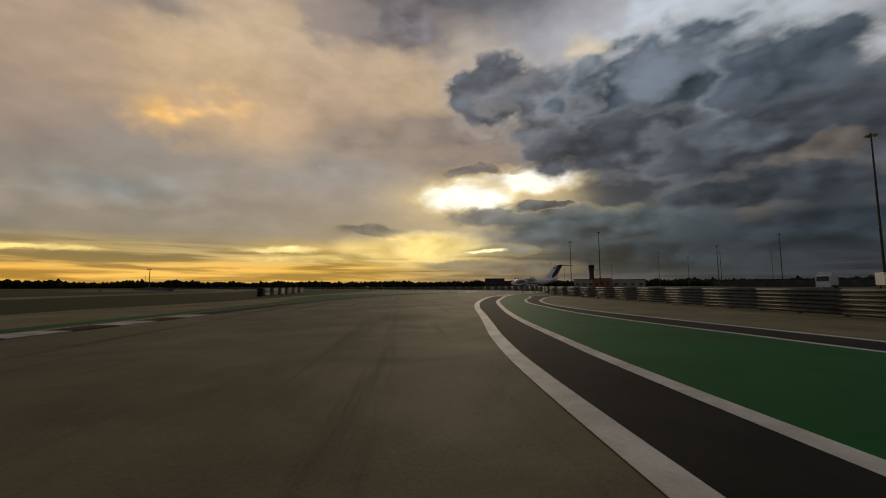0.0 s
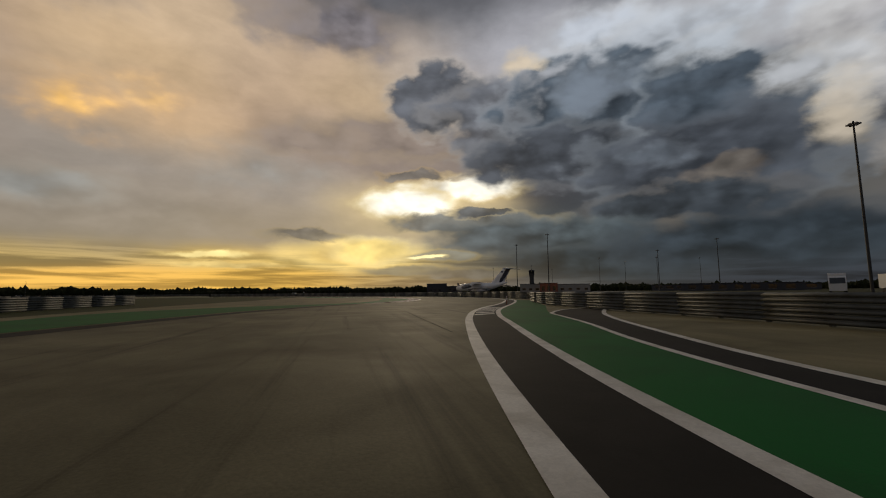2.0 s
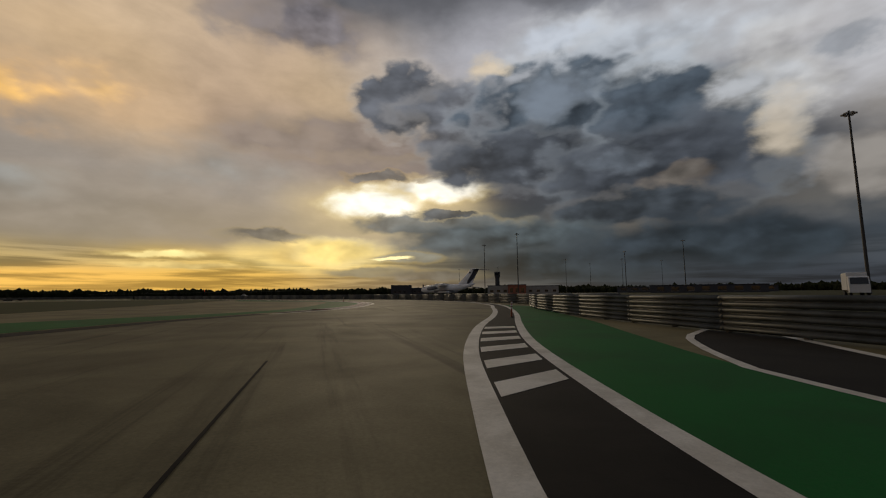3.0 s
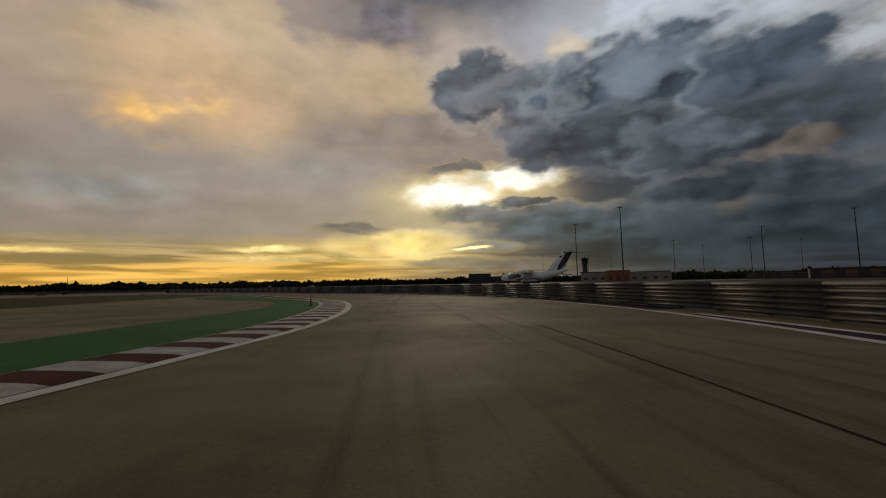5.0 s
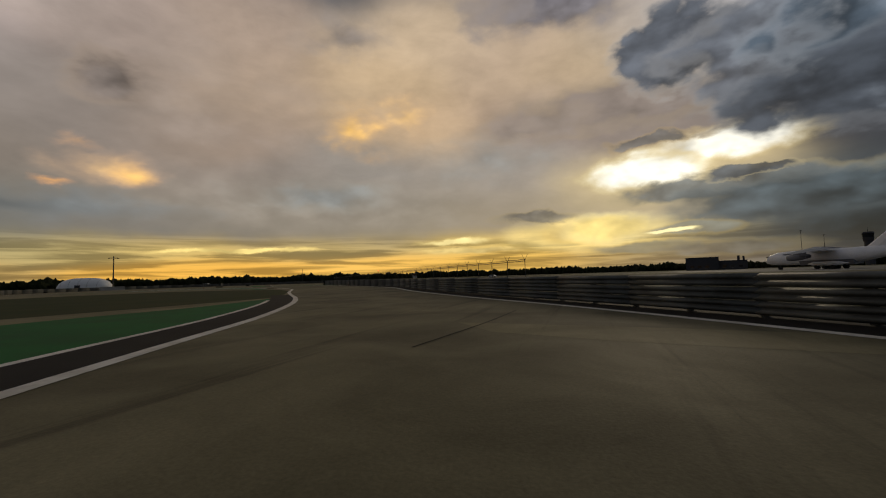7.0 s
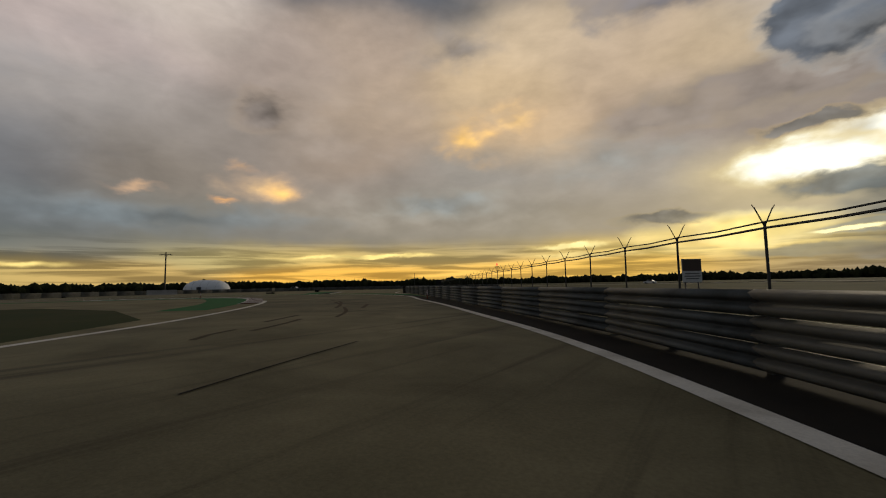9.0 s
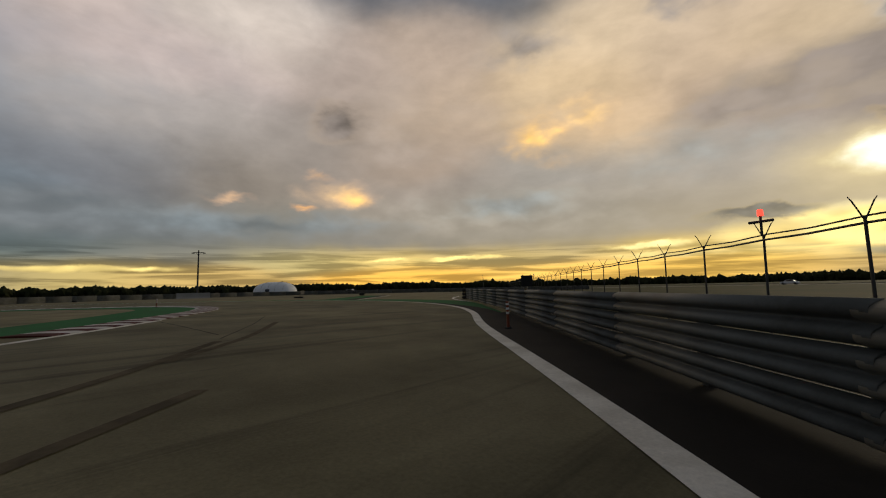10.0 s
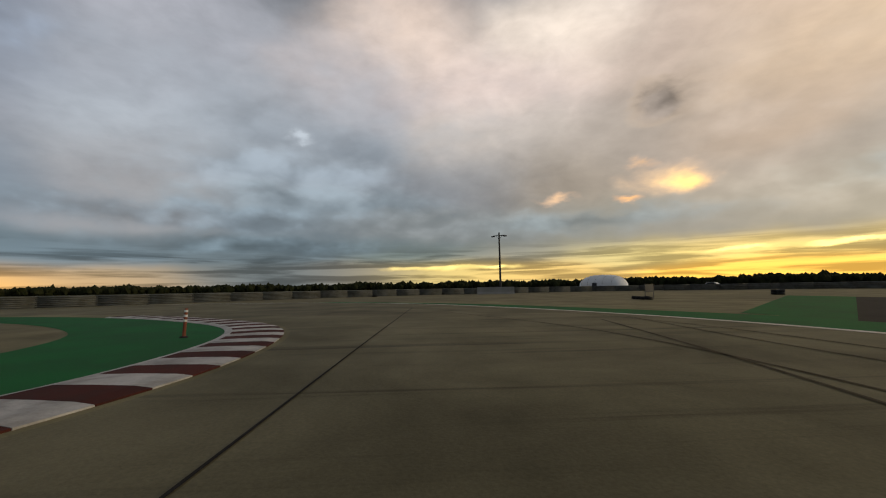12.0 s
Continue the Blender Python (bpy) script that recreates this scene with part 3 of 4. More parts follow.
RAIL_B = glide([(29.0, 67), (27.0, 74), (26.6, 82), (27.2, 90), (27.0, 98), (26.2, 105), (24.5, 112.7), (21.4, 121), (16.5, 129), (11.2, 136.4),
                (5.2, 143.9), (-2.4, 154.3), (-9.7, 165.6), (-13.7, 171.1), (-18.6, 176.5), (-25, 183.2), (-31.4, 190.1), (-38.2, 197.2), (-45, 203.8), (-51.6, 210.2)], 2.0)


def span(line, a, b):
    """The stretch of a line between the points nearest to two places."""
    near = [min(range(len(line)), key=lambda i: (line[i] - Vector(p)).length) for p in (a, b)]
    return line[near[0]:near[1] + 1]


# ---- ground, track and paint ----
bm = bmesh.new()
bmesh.ops.create_circle(bm, cap_ends=True, segments=96, radius=4600, matrix=Matrix.Translation((0, 120, 0)))
structure("ground", bm, FIELD, "wide airfield of dull dry grass to the horizon")

apron = [(16, -70), (17, 0), (18, 20), (19, 32), (19.5, 45), (20.2, 52), (21.5, 58), (24, 66), (31, 66), (29.5, 76), (29.5, 98), (28.6, 106), (26.5, 114), (23, 123),
         (18, 131), (12, 138.5), (6.5, 145.5), (-1, 156), (-8.3, 167), (-17, 177.5), (-30, 191), (-50, 211.5), (-60, 228), (-72, 262), (-120, 262), (-140, 235),
         (-140, 190), (-120, 150), (-95, 130), (-62, 140), (-56, 160), (-52, 170), (-41, 171), (-30.5, 168.6), (-23.2, 162), (-14.7, 151), (-10.5, 144.5), (-10.6, 133), (-11.5, 122),
         (-10.5, 112), (-12, 93), (-14, 70), (-14.5, 45), (-15.2, 34), (-17.3, 23.6), (-17.6, 10), (-19, -70)]
structure("runoff", polygon(apron, 0.004), RUNOFF, "pale brown concrete run-off beside the track")
structure("infield", polygon([(-18, -70), (-17.3, 10), (-17, 23.6), (-15, 34), (-14.3, 45), (-13.8, 70), (-11.8, 93), (-10.3, 112), (-11.3, 122), (-10.4, 133), (-10.2, 144.5), (-14.5, 151), (-23.1, 162), (-30.4, 168.6),
                              (-41, 171), (-52, 170), (-56, 161), (-50, 140), (-40, 100), (-40, 55), (-36, 20), (-34, -70)], 0.003), TURF, "dark green infield grass between track sections")
structure("road", sheet(EDGE_LEFT, EDGE_RIGHT, 0.008), ROAD, "worn brown-grey racing track surface")
structure("pavement", polygon([(60, 225), (115, 235), (230, 290), (260, 420), (150, 520), (60, 420), (45, 300)], 0.004), APRON, "aircraft apron of pale concrete")
far_lane = glide([(-52, -80), (-42, 20), (-46, 60), (-46, 100), (-56, 140), (-66, 165), (-85, 190)], 4)
structure("road", stripe(far_lane, 8, 0.006), RUNOFF, "narrow pale service road across the field")
runway = glide([(-420, 330), (-250, 330), (-90, 335), (60, 345), (300, 360)], 10)
structure("road", stripe(runway, 16, 0.005), APRON, "distant pale taxiway across the airfield")

# green paint
green_right = glide([(6.6, -60), (7.2, -20), (8.3, 0), (7.8, 8), (7.2, 12.6), (7.0, 17), (7.3, 22), (8.0, 28), (9.5, 34), (11.3, 39), (12.2, 42), (13.4, 46), (15.2, 50), (17.6, 55),
                     (19.6, 60), (22.0, 66), (24.0, 70.2), (24.4, 73.5), (23.8, 76.3)])
structure("green_runoff", sheet(span(INNER_RIGHT, (2.2, -60), (23.7, 76.3)), green_right, 0.012), GREEN, "faded green painted run-off beside the kerb", "track paint")
green_left = glide([(-12.6, -60), (-12.4, -20), (-11.8, 5), (-10.6, 21), (-10.4, 33), (-11.6, 44), (-11.6, 56), (-6.0, 64.5), (0.6, 69.5), (4.4, 74.5), (6.2, 80), (7.4, 87), (8.4, 95), (8.9, 101),
                    (8.2, 106), (6.8, 110.2), (3.2, 115), (-2.6, 121), (-7.0, 128), (-7.6, 136), (-9.6, 143.5)])
left_inner = beside(EDGE_LEFT, -1.6)
structure("green_runoff", sheet(green_left, span(left_inner, (-11.8, -60), (-9.4, 143.4)), 0.012), GREEN, "dark green painted strip inside the bend", "track paint")
green_far = glide([(-37, 171.5), (-43.5, 176.6), (-50, 180.4), (-56.5, 183.6), (-61.5, 185.4), (-65.5, 184.8), (-69, 182.4), (-73, 177), (-77, 168)])
structure("green_runoff", sheet(green_far, span(left_inner, (-33, 175.5), (-79.8, 168)), 0.012), GREEN, "green painted strip behind the striped kerb", "track paint")
edge_outer = span(EDGE_RIGHT, (-33.5, 189.8), (-93, 184))
count = len(edge_outer)
verge_in = [p + (q - p) * max(0.12, 1 - i / count * 1.9) for i, (p, q) in enumerate(zip(edge_outer, beside(edge_outer, 1.35)))]
green_out = glide([(-33.0, 191.4), (-38.6, 197.2), (-45, 203.4), (-50, 206.6), (-57, 208.2), (-66, 206.8), (-75, 202.8), (-85, 196.4), (-94.6, 186)])
structure("green_runoff", sheet(verge_in, green_out, 0.0125), GREEN, "green painted strip along the outer track edge", "track paint")
structure("dark_strip", sheet(edge_outer, verge_in, 0.0145), DARK, "dark asphalt strip outside the white line", "track paint")
structure("track_line", stripe(glide([(-46.5, 204.9), (-50, 207.4), (-55.5, 212.5), (-62, 221)]), 0.25, 0.018), WHITE, "thin white line past the end of the guard rail", "track paint")
structure("green_runoff", polygon([(-70.5, 205.6), (-66.6, 206), (-83.6, 224.6), (-89, 224.4)], 0.014), GREEN, "green painted wedge on the concrete run-off", "track paint")
structure("dark_strip", polygon([(-66.6, 206), (-64.6, 206.4), (-81.6, 224.6), (-83.6, 224.6)], 0.014), DARK, "dark asphalt wedge beside green paint", "track paint")
structure("track_line", stripe(glide([(-64.4, 206.4), (-73, 215.6), (-81.4, 224.6)]), 0.35, 0.018), WHITE, "white painted line along the dark wedge", "track paint")

# dark asphalt strips between the white lines
structure("dark_strip", sheet(span(EDGE_RIGHT, (0.6, -60), (25.4, 90)), INNER_RIGHT, 0.014), DARK, "dark asphalt strip between two white lines", "track paint")
structure("dark_strip", sheet(span(left_inner, (5.5, 71.5), (-13.8, 149)), span(EDGE_LEFT, (5.0, 68), (-13.4, 150.2)), 0.014), DARK, "dark asphalt strip inside the bend", "track paint")
structure("dark_strip", sheet(beside(span(EDGE_LEFT, (-9.4, 5), (5, 68)), -1.3), span(EDGE_LEFT, (-9.4, 5), (5, 68)), 0.0145), DARK, "narrow dark drain strip along the track", "track paint")
old_right = glide([(9.0, -60), (9.6, -20), (10.0, 0), (9.5, 7), (8.8, 13), (8.3, 18.5), (8.5, 24.8), (9.8, 31), (11.8, 36.5), (13.8, 41.2), (15.6, 44.6), (18.2, 48.4)])
old_left = span(green_right, (6.6, -60), (13.4, 46)) + glide([(14.3, 47.2), (16.0, 49.2), (18.2, 50.6)])
structure("dark_strip", sheet(old_left, old_right, 0.0125), DARK, "dark old asphalt lane curving to the barrier", "track paint")
verge = span(EDGE_RIGHT, (25.4, 92), (-36, 192.7))
structure("dark_strip", sheet(beside(verge, 0.12), beside(span(RAIL_B, (27.2, 92), (-36.8, 195.8)), 1.8), 0.013), DARK, "dark weedy asphalt verge below the guard rail", "track paint")
for line, width in ((EDGE_RIGHT, 0.30), (INNER_RIGHT, 0.26), (old_right, 0.22), (old_left, 0.18)):
    structure("track_line", stripe(line, width, 0.018), WHITE, "worn white painted line on the track", "track paint")
structure("track_line", stripe(span(EDGE_LEFT, (5.0, 68), (-45.6, 183.4)), 0.30, 0.018), WHITE, "worn white painted edge line inside the bend", "track paint")
structure("track_line", stripe(span(left_inner, (5.5, 71.5), (-8.5, 141)), 0.22, 0.018), WHITE, "thin white painted line behind the kerb", "track paint")

# paler concrete laid across the track
for pts in ([(7.6, 130.6), (11.6, 130.0), (15.0, 129.3), (14.4, 127.4), (11.2, 128.1), (8.8, 129.0)],):
    structure("concrete_patch", polygon(pts, 0.0105), PATCH, "paler concrete patch across the track", "track surface")

# tar seams and tyre marks
for a, b, w in (((20.0, 88), (19.4, 78), 0.03), ((17.2, 121), (16.0, 104), 0.05), ((12.8, 79), (12.3, 68), 0.04), ((-80, 193.0), (-52, 192.0), 0.035), ((6.4, 49), (6.1, 37.5), 0.04),
                ((8.5, 134), (7.9, 127), 0.04), ((-46, 183.4), (-37, 183.1), 0.04), ((11.9, 120), (11.2, 113), 0.04), ((-44.5, 187.5), (-36, 182.8), 0.03), ((-52, 191.9), (-38, 191.0), 0.035), ((-44.2, 191.6), (-43.8, 199.5), 0.03), ((19.3, 76), (18.4, 67), 0.03), ((-18, 168), (-16.6, 164), 0.05),
                ((-25, 178), (-31, 171.5), 0.03)):
    mid = (Vector(a) + Vector(b)) / 2 + Vector((random.uniform(-0.12, 0.12), random.uniform(-0.12, 0.12)))
    structure("tar_seam", stripe(glide([a, mid, b], 0.8), w, 0.0165), TAR, "dark tar-filled seam in the track", "track seam")
for pts, w in (([(-74.7, 194.9), (-66, 198.0), (-58, 198.3), (-51, 196.5)], 0.07), ([(-69, 199.6), (-62, 198.5), (-57, 197.4), (-53, 195.9)], 0.07), ([(-80, 196.2), (-70, 200.6), (-60, 201.2), (-50, 198.6)], 0.06),
               ([(-70, 201), (-62, 200.2), (-55, 200.4)], 0.06), ([(-33, 181), (-36, 183.5), (-40, 186)], 0.2), ([(-29, 177), (-32, 180), (-35.5, 182.6)], 0.22),
               ([(-27.4, 177.4), (-30.4, 180.8)], 0.2), ([(-21.6, 166.4), (-22.4, 167.2), (-23.0, 168.2)], 0.18), ([(-22.2, 168.2), (-23.2, 169.8), (-24.4, 171.4)], 0.2), ([(-24.5, 170), (-26.2, 172.6)], 0.22), ([(-23.8, 172.5), (-26, 175), (-29, 177.6)], 0.18)):
    structure("tyre_mark", stripe(glide(pts), w, 0.0155), RUBBER_MARK, "faint dark tyre mark on the track", "tyre mark")


# ---- striped kerbs ----
def kerb(name_label, line, off, width, start, end, pitch, first=0, high=0.045):
    """Raised blocks, white and dark red in turn, between narrow white borders, along a stretch of an edge."""
    run = glide([tuple(p) for p in resample(span(line, start, end), max(3, len(span(line, start, end)) // 2))], pitch)
    near, far = beside(run, off), beside(run, off + width)
    root = thing("kerb", Matrix.Translation((*run[0], 0)), name_label, "kerb", "striped kerbs")
    for i in range(len(run) - 1):
        a, b, c, d = near[i], near[i + 1], far[i + 1], far[i]
        rings = []
        for p, q, lift in ((a, b, 0.012), (a.lerp(d, 0.18), b.lerp(c, 0.18), high * 0.8), (a.lerp(d, 0.6), b.lerp(c, 0.6), high), (d, c, high * 0.9)):
            gap = (q - p) * 0.006
            p, q = p + gap - run[0], q - gap - run[0]
            rings.append([(*p, 0.002), (*q, 0.002), (*q, lift + 0.014), (*p, lift + 0.014)])
        part("kerb_block", loft(rings), KERB_WHITE if (i + first) % 2 else KERB_RED, root)
    side = math.copysign(0.1, width)
    rings = [[(*(p + (q - p).normalized() * k - run[0]), z) for k, z in ((0.004, 0.0), (abs(side) * 2, 0.0), (abs(side) * 2, 0.024), (0.004, high * 0.9 + 0.012))] for p, q in zip(far, beside(run, off + 2 * width))]
    part("border", loft(rings), KERB_WHITE, root, "worn white border along the kerb")


kerb("raised kerb of white and dark red blocks, inside the left bend", EDGE_LEFT, -0.16, -1.32, (8.4, 72.6), (10.0, 113.4), 0.7)
kerb("raised red and white kerb with worn blocks at the hairpin", EDGE_LEFT, -0.16, -1.32, (-41, 180.2), (-77.5, 179), 0.72)
kerb("low kerb of broad white and dark blocks along the straight", EDGE_LEFT, -0.02, -0.9, (-9.9, -20), (-8.3, 18), 1.6, 0, 0.02)
# white bars painted across the dark strip before the bend
bar_left, bar_right = span(EDGE_RIGHT, (9.0, 45.6), (12.6, 54.4)), span(INNER_RIGHT, (10.5, 45.6), (14.1, 54.4))
bar_left, bar_right = resample(bar_left, 41), resample(bar_right, 41)
for i in range(0, 40, 7):
    ends = [(p.lerp(q, 0.14), p.lerp(q, 0.86)) for p, q in ((bar_left[k], bar_right[k]) for k in range(i, i + 4))]
    structure("track_line", sheet([p for p, _ in ends], [q for _, q in ends], 0.019), WHITE, "white painted bar across a dark asphalt strip", "track paint")


# ---- guard rails ----
BEAM = [(0.100, 0.0), (0.086, 0.006), (0.060, 0.016), (0.026, 0.032), (0.008, 0.046), (0.0, 0.066), (0.0, 0.088), (0.010, 0.108), (0.034, 0.124), (0.062, 0.138), (0.080, 0.148),
        (0.084, 0.158), (0.080, 0.168), (0.062, 0.178), (0.034, 0.192), (0.010, 0.208), (0.0, 0.228), (0.0, 0.250), (0.008, 0.270), (0.026, 0.284), (0.060, 0.300), (0.086, 0.310), (0.100, 0.316)]


def beam(a, b, z, side):
    """One W-shaped steel beam from a to b, its rounded folds towards the track."""
    along = (b - a).normalized()
    away = Vector((along.y, -along.x)) * side
    rings = []
    for p in (a - along * 0.06, b + along * 0.06):
        face = [(*(p + away * d), z + h) for d, h in BEAM]
        back = [(*(p + away * 0.112), z + h) for h in (0.316, 0.158, 0.0)]
        rings.append(face + back)
    return loft(rings)


def guard_rail(label, line, side, levels=(0.05, 0.376, 0.702), every=2):
    root = thing("guard_rail", Matrix.Translation((*line[0], 0)), label, "guard rail", "crash barriers")
    o = line[0]
    stops = list(range(0, len(line) - 1, every)) + [len(line) - 1]
    for a, b in zip(stops, stops[1:]):
        for n, z in enumerate(levels):
            lap = 0.006 * (a // every % 2)
            rail = part("rail", beam(line[a] - o, line[b] - o, z + random.uniform(-0.005, 0.005) + lap, side), STEEL, root)
            rail.data.polygons.foreach_set("use_smooth", [k < len(BEAM) - 1 for k in range(len(rail.data.polygons))])
    for i, p in enumerate(line):
        along = (line[min(i + 1, len(line) - 1)] - line[max(i - 1, 0)]).normalized()
        away = Vector((along.y, -along.x)) * side
        bm = bmesh.new()
        q = p - o
        c, s = q + away * 0.17, along * 0.05
        top = levels[-1] + 0.27
        for d0, d1 in ((0.17, 0.185), (0.305, 0.32)):
            corner = [q + away * d0 - s, q + away * d0 + s, q + away * d1 + s, q + away * d1 - s]
            base = [bm.verts.new((*v, 0)) for v in corner]
            head = [bm.verts.new((*v, top)) for v in corner]
            for k in range(4):
                bm.faces.new((base[k], base[(k + 1) % 4], head[(k + 1) % 4], head[k]))
            bm.faces.new(head)
        corner = [q + away * 0.185 - along * 0.006, q + away * 0.185 + along * 0.006, q + away * 0.305 + along * 0.006, q + away * 0.305 - along * 0.006]
        base = [bm.verts.new((*v, 0)) for v in corner]
        head = [bm.verts.new((*v, top)) for v in corner]
        for k in range(4):
            bm.faces.new((base[k], base[(k + 1) % 4], head[(k + 1) % 4], head[k]))
        part("post", bm, POST, root)
        bm = bmesh.new()
        for z in levels:
            corner = [q + away * 0.114 - along * 0.09, q + away * 0.114 + along * 0.09, q + away * 0.168 + along * 0.07, q + away * 0.168 - along * 0.07]
            base = [bm.verts.new((*v, z + 0.02)) for v in corner]
            head = [bm.verts.new((*v, z + 0.325 if z < levels[-1] else z + 0.29)) for v in corner]
            for k in range(4):
                bm.faces.new((base[k], base[(k + 1) % 4], head[(k + 1) % 4], head[k]))
            bm.faces.new(head)
            bm.faces.new(base[::-1])
        part("spacer", bm, POST, root)
    return root


def cap_end(p, label):
    root = thing("barrier_end", Matrix.Translation((*p, 0)), label, "crash cushion", "barrier ends")
    for n in range(3):
        bm = tube((0, 0, n * 0.34 + 0.005), (0, 0, n * 0.34 + 0.325), 0.36, 0.36, 20)
        bmesh.ops.bevel(bm, geom=[e for e in bm.edges if abs(e.verts[0].co.z - e.verts[1].co.z) < 1e-4], offset=0.07, segments=3, affect="EDGES")
        part("tyre", bm, BLACK, root, smooth_faces=True)
    return root


guard_rail("triple steel guard rail beside green run-off", [p for p in RAIL_A if p.y > -40], 1)
guard_rail("long triple steel guard rail following the track bend", RAIL_B, 1)
cap_end((-52.3, 210.9), "stack of black tyres capping the guard rail end")
far_rail = glide([(-70, 128), (-84, 150), (-97, 166), (-111, 178), (-121, 193), (-126, 208), (-128, 224), (-123, 240), (-112, 254), (-92, 266), (-70, 278)], 4.0)
guard_rail("distant grey guard rail round the outer run-off", far_rail, -1, every=1)
guard_rail("short steel guard rail on the infield", glide([(-18.6, 53.2), (-19.4, 66), (-19.8, 78)], 2.0), -1)
cap_end((-18.3, 51.9), "stack of black tyres before a short guard rail")


# ---- marker posts, signs and small things beside the track ----
def marker_post(place, lean):
    root = thing("marker_post", Matrix.Translation((*place, 0.012)) @ pose(0, 0, 0, lean, lean * 0.5, 0), "orange plastic marker post with white bands", "marker post", "marker posts")
    part("base", tube((0, 0, 0), (0, 0, 0.04), 0.11, 0.085, 14), BLACK, root)
    bm = tube((0, 0, 0.03), (0, 0, 0.74), 0.042, 0.036, 12)
    part("stem", bm, ORANGE, root, smooth_faces=False)
    for z in (0.40, 0.52, 0.64):
        part("band", tube((0, 0, z), (0, 0, z + 0.055), 0.044, 0.043, 12), BAND, root, "white reflective band")
    return root


for place, lean in (((11.3, 102.4), 1.5), ((15.9, 58.6), 2.0), ((-66.2, 187.6), -2.5), ((-31.5, 188.6), 4.0)):
    marker_post(place, lean)


def back_panel():
    root = thing("signal_panel", pose(-35.7, 196.2, 0, 0, 0, 35), "black signal panel on a post behind the guard rail", "signal panel")
    part("post", tube((0, 0.06, 0), (0, 0.06, 1.3), 0.03), POST, root)
    part("housing", box((-0.27, -0.05, 1.14), (0.27, 0.05, 1.66), 0.02), BLACK, root)
    bm = bmesh.new()
    for x in (-0.19, 0.19):
        add_tube(bm, (x, 0.0, 1.66), (x, 0.0, 1.70), 0.015)
    part("hook", bm, POST, root)


def notice():
    root = thing("notice_board", pose(-12.4, 175.4, 0, 0, 0, 42), "notice board, dark brown above and white below, behind the rail", "notice board")
    for x in (-0.2, 0.2):
        part("leg", tube((x, 0.03, 0), (x, 0.03, 1.5), 0.02), POST, root)
    part("board", box((-0.3, -0.012, 1.08), (0.3, 0.012, 1.74), 0.004), SIGN_WHITE, root)
    part("band", box((-0.29, -0.016, 1.40), (0.29, -0.0125, 1.73)), SIGN_RED, root, "dark brown upper field with no readable words")
    for z, w in ((1.31, 0.22), (1.24, 0.25), (1.17, 0.2)):
        part("text_bar", box((-w, -0.0155, z), (w, -0.0125, z + 0.03)), POST, root, "grey bar in place of small print")


back_panel()
notice()


def tyre_stack(place, count, rows, label):
    root = thing("tyre_stack", Matrix.Translation((*place, 0.004)), label, "tyre stack", "tyre stacks")
    for i in range(count):
        for j in range(rows):
            bm = tube((i * 0.62, random.uniform(-0.05, 0.05), j * 0.24 + 0.003), (i * 0.62, 0, j * 0.24 + 0.232), 0.3, 0.3, 18)
            bmesh.ops.bevel(bm, geom=[e for e in bm.edges if abs(e.verts[0].co.z - e.verts[1].co.z) < 1e-4], offset=0.06, segments=2, affect="EDGES")
            part("tyre", bm, BLACK, root, smooth_faces=True)
    return root


stack = tyre_stack((-87.5, 210.5), 4, 1, "low row of black tyres on the run-off")
board = thing("marker_board", pose(-86.2, 210.9, 0.004, 0, 0, 120), "grey distance board on two legs behind tyres", "marker board")
for x in (-0.55, 0.55):
    part("leg", tube((x, 0, 0), (x, 0, 1.2), 0.03), POST, board)
part("board", box((-0.5, -0.02, 0.55), (0.5, 0.02, 1.15), 0.006), POLE, board)
tyre_stack((-105.6, 149.1), 2, 1, "pair of black tyres lying on the run-off")
tyre_stack((-118, 186.5), 3, 1, "few black tyres lying by the far rail")
tyre_stack((-92, 226), 2, 2, "two short piles of black tyres")
wall = thing("concrete_block", pose(-122.5, 205.5, 0.004, 0, 0, 78), "long pale concrete barrier block below the lamp pole", "concrete block")
bm = loft([[(x, -0.4, 0), (x, 0.4, 0), (x, 0.22, 0.35), (x, 0.16, 1.15), (x, -0.16, 1.15), (x, -0.22, 0.35)] for x in (-3.0, 3.0)])
part("block", bm, CONCRETE, wall)


# ---- airfield fence ----
def perimeter_fence():
    a, b = Vector((7.0, 147.6)), Vector((-96, 280.5))
    along = (b - a).normalized()
    across = Vector((along.y, -along.x))
    root = thing("perimeter_fence", Matrix.Translation((*a, 0)), "tall airfield fence of dark posts with forked tops and cables", "fence")
    bm = tube((0, 0, 0), (0, 0, 2.12), 0.025, 0.023, 8)
    for s in (-1, 1):
        add_tube(bm, (0, 0, 2.05), (across.x * 0.17 * s, across.y * 0.17 * s, 2.38), 0.013, 0.011, 6)
        add_tube(bm, (across.x * 0.17 * s, across.y * 0.17 * s, 2.37), (across.x * 0.21 * s, across.y * 0.21 * s, 2.43), 0.009, 0.008, 5)
    shared = mesh_of("post", bm, POLE)
    length = (b - a).length
    count = int(length / 2.45)
    for i in range(count):
        p = part("post", shared, POLE, root)
        p.location = (*(along * 2.45 * i), 0)
        p.rotation_euler = (random.uniform(-0.012, 0.012), random.uniform(-0.012, 0.012), 0)
    end = along * length
    for z, r, off, dip in ((2.02, 0.022, 0.0, 0.02), (2.14, 0.016, 0.08, 0.03), (1.1, 0.004, 0.0, 0.02), (0.3, 0.004, 0.0, 0.02)):
        rings = []
        for i in range(count):
            for k in (0, 0.5):
                c = along * 2.45 * (i + k) + across * off
                h = z - dip * (4 * k * (1 - k))
                rings.append([(*(c + across * r * math.cos(t)), h + r * math.sin(t)) for t in (0.5, 2.1, 3.6, 5.2)])
        part("cable", loft(rings), POLE, root, "dark cable strung along the posts")
    return a, along


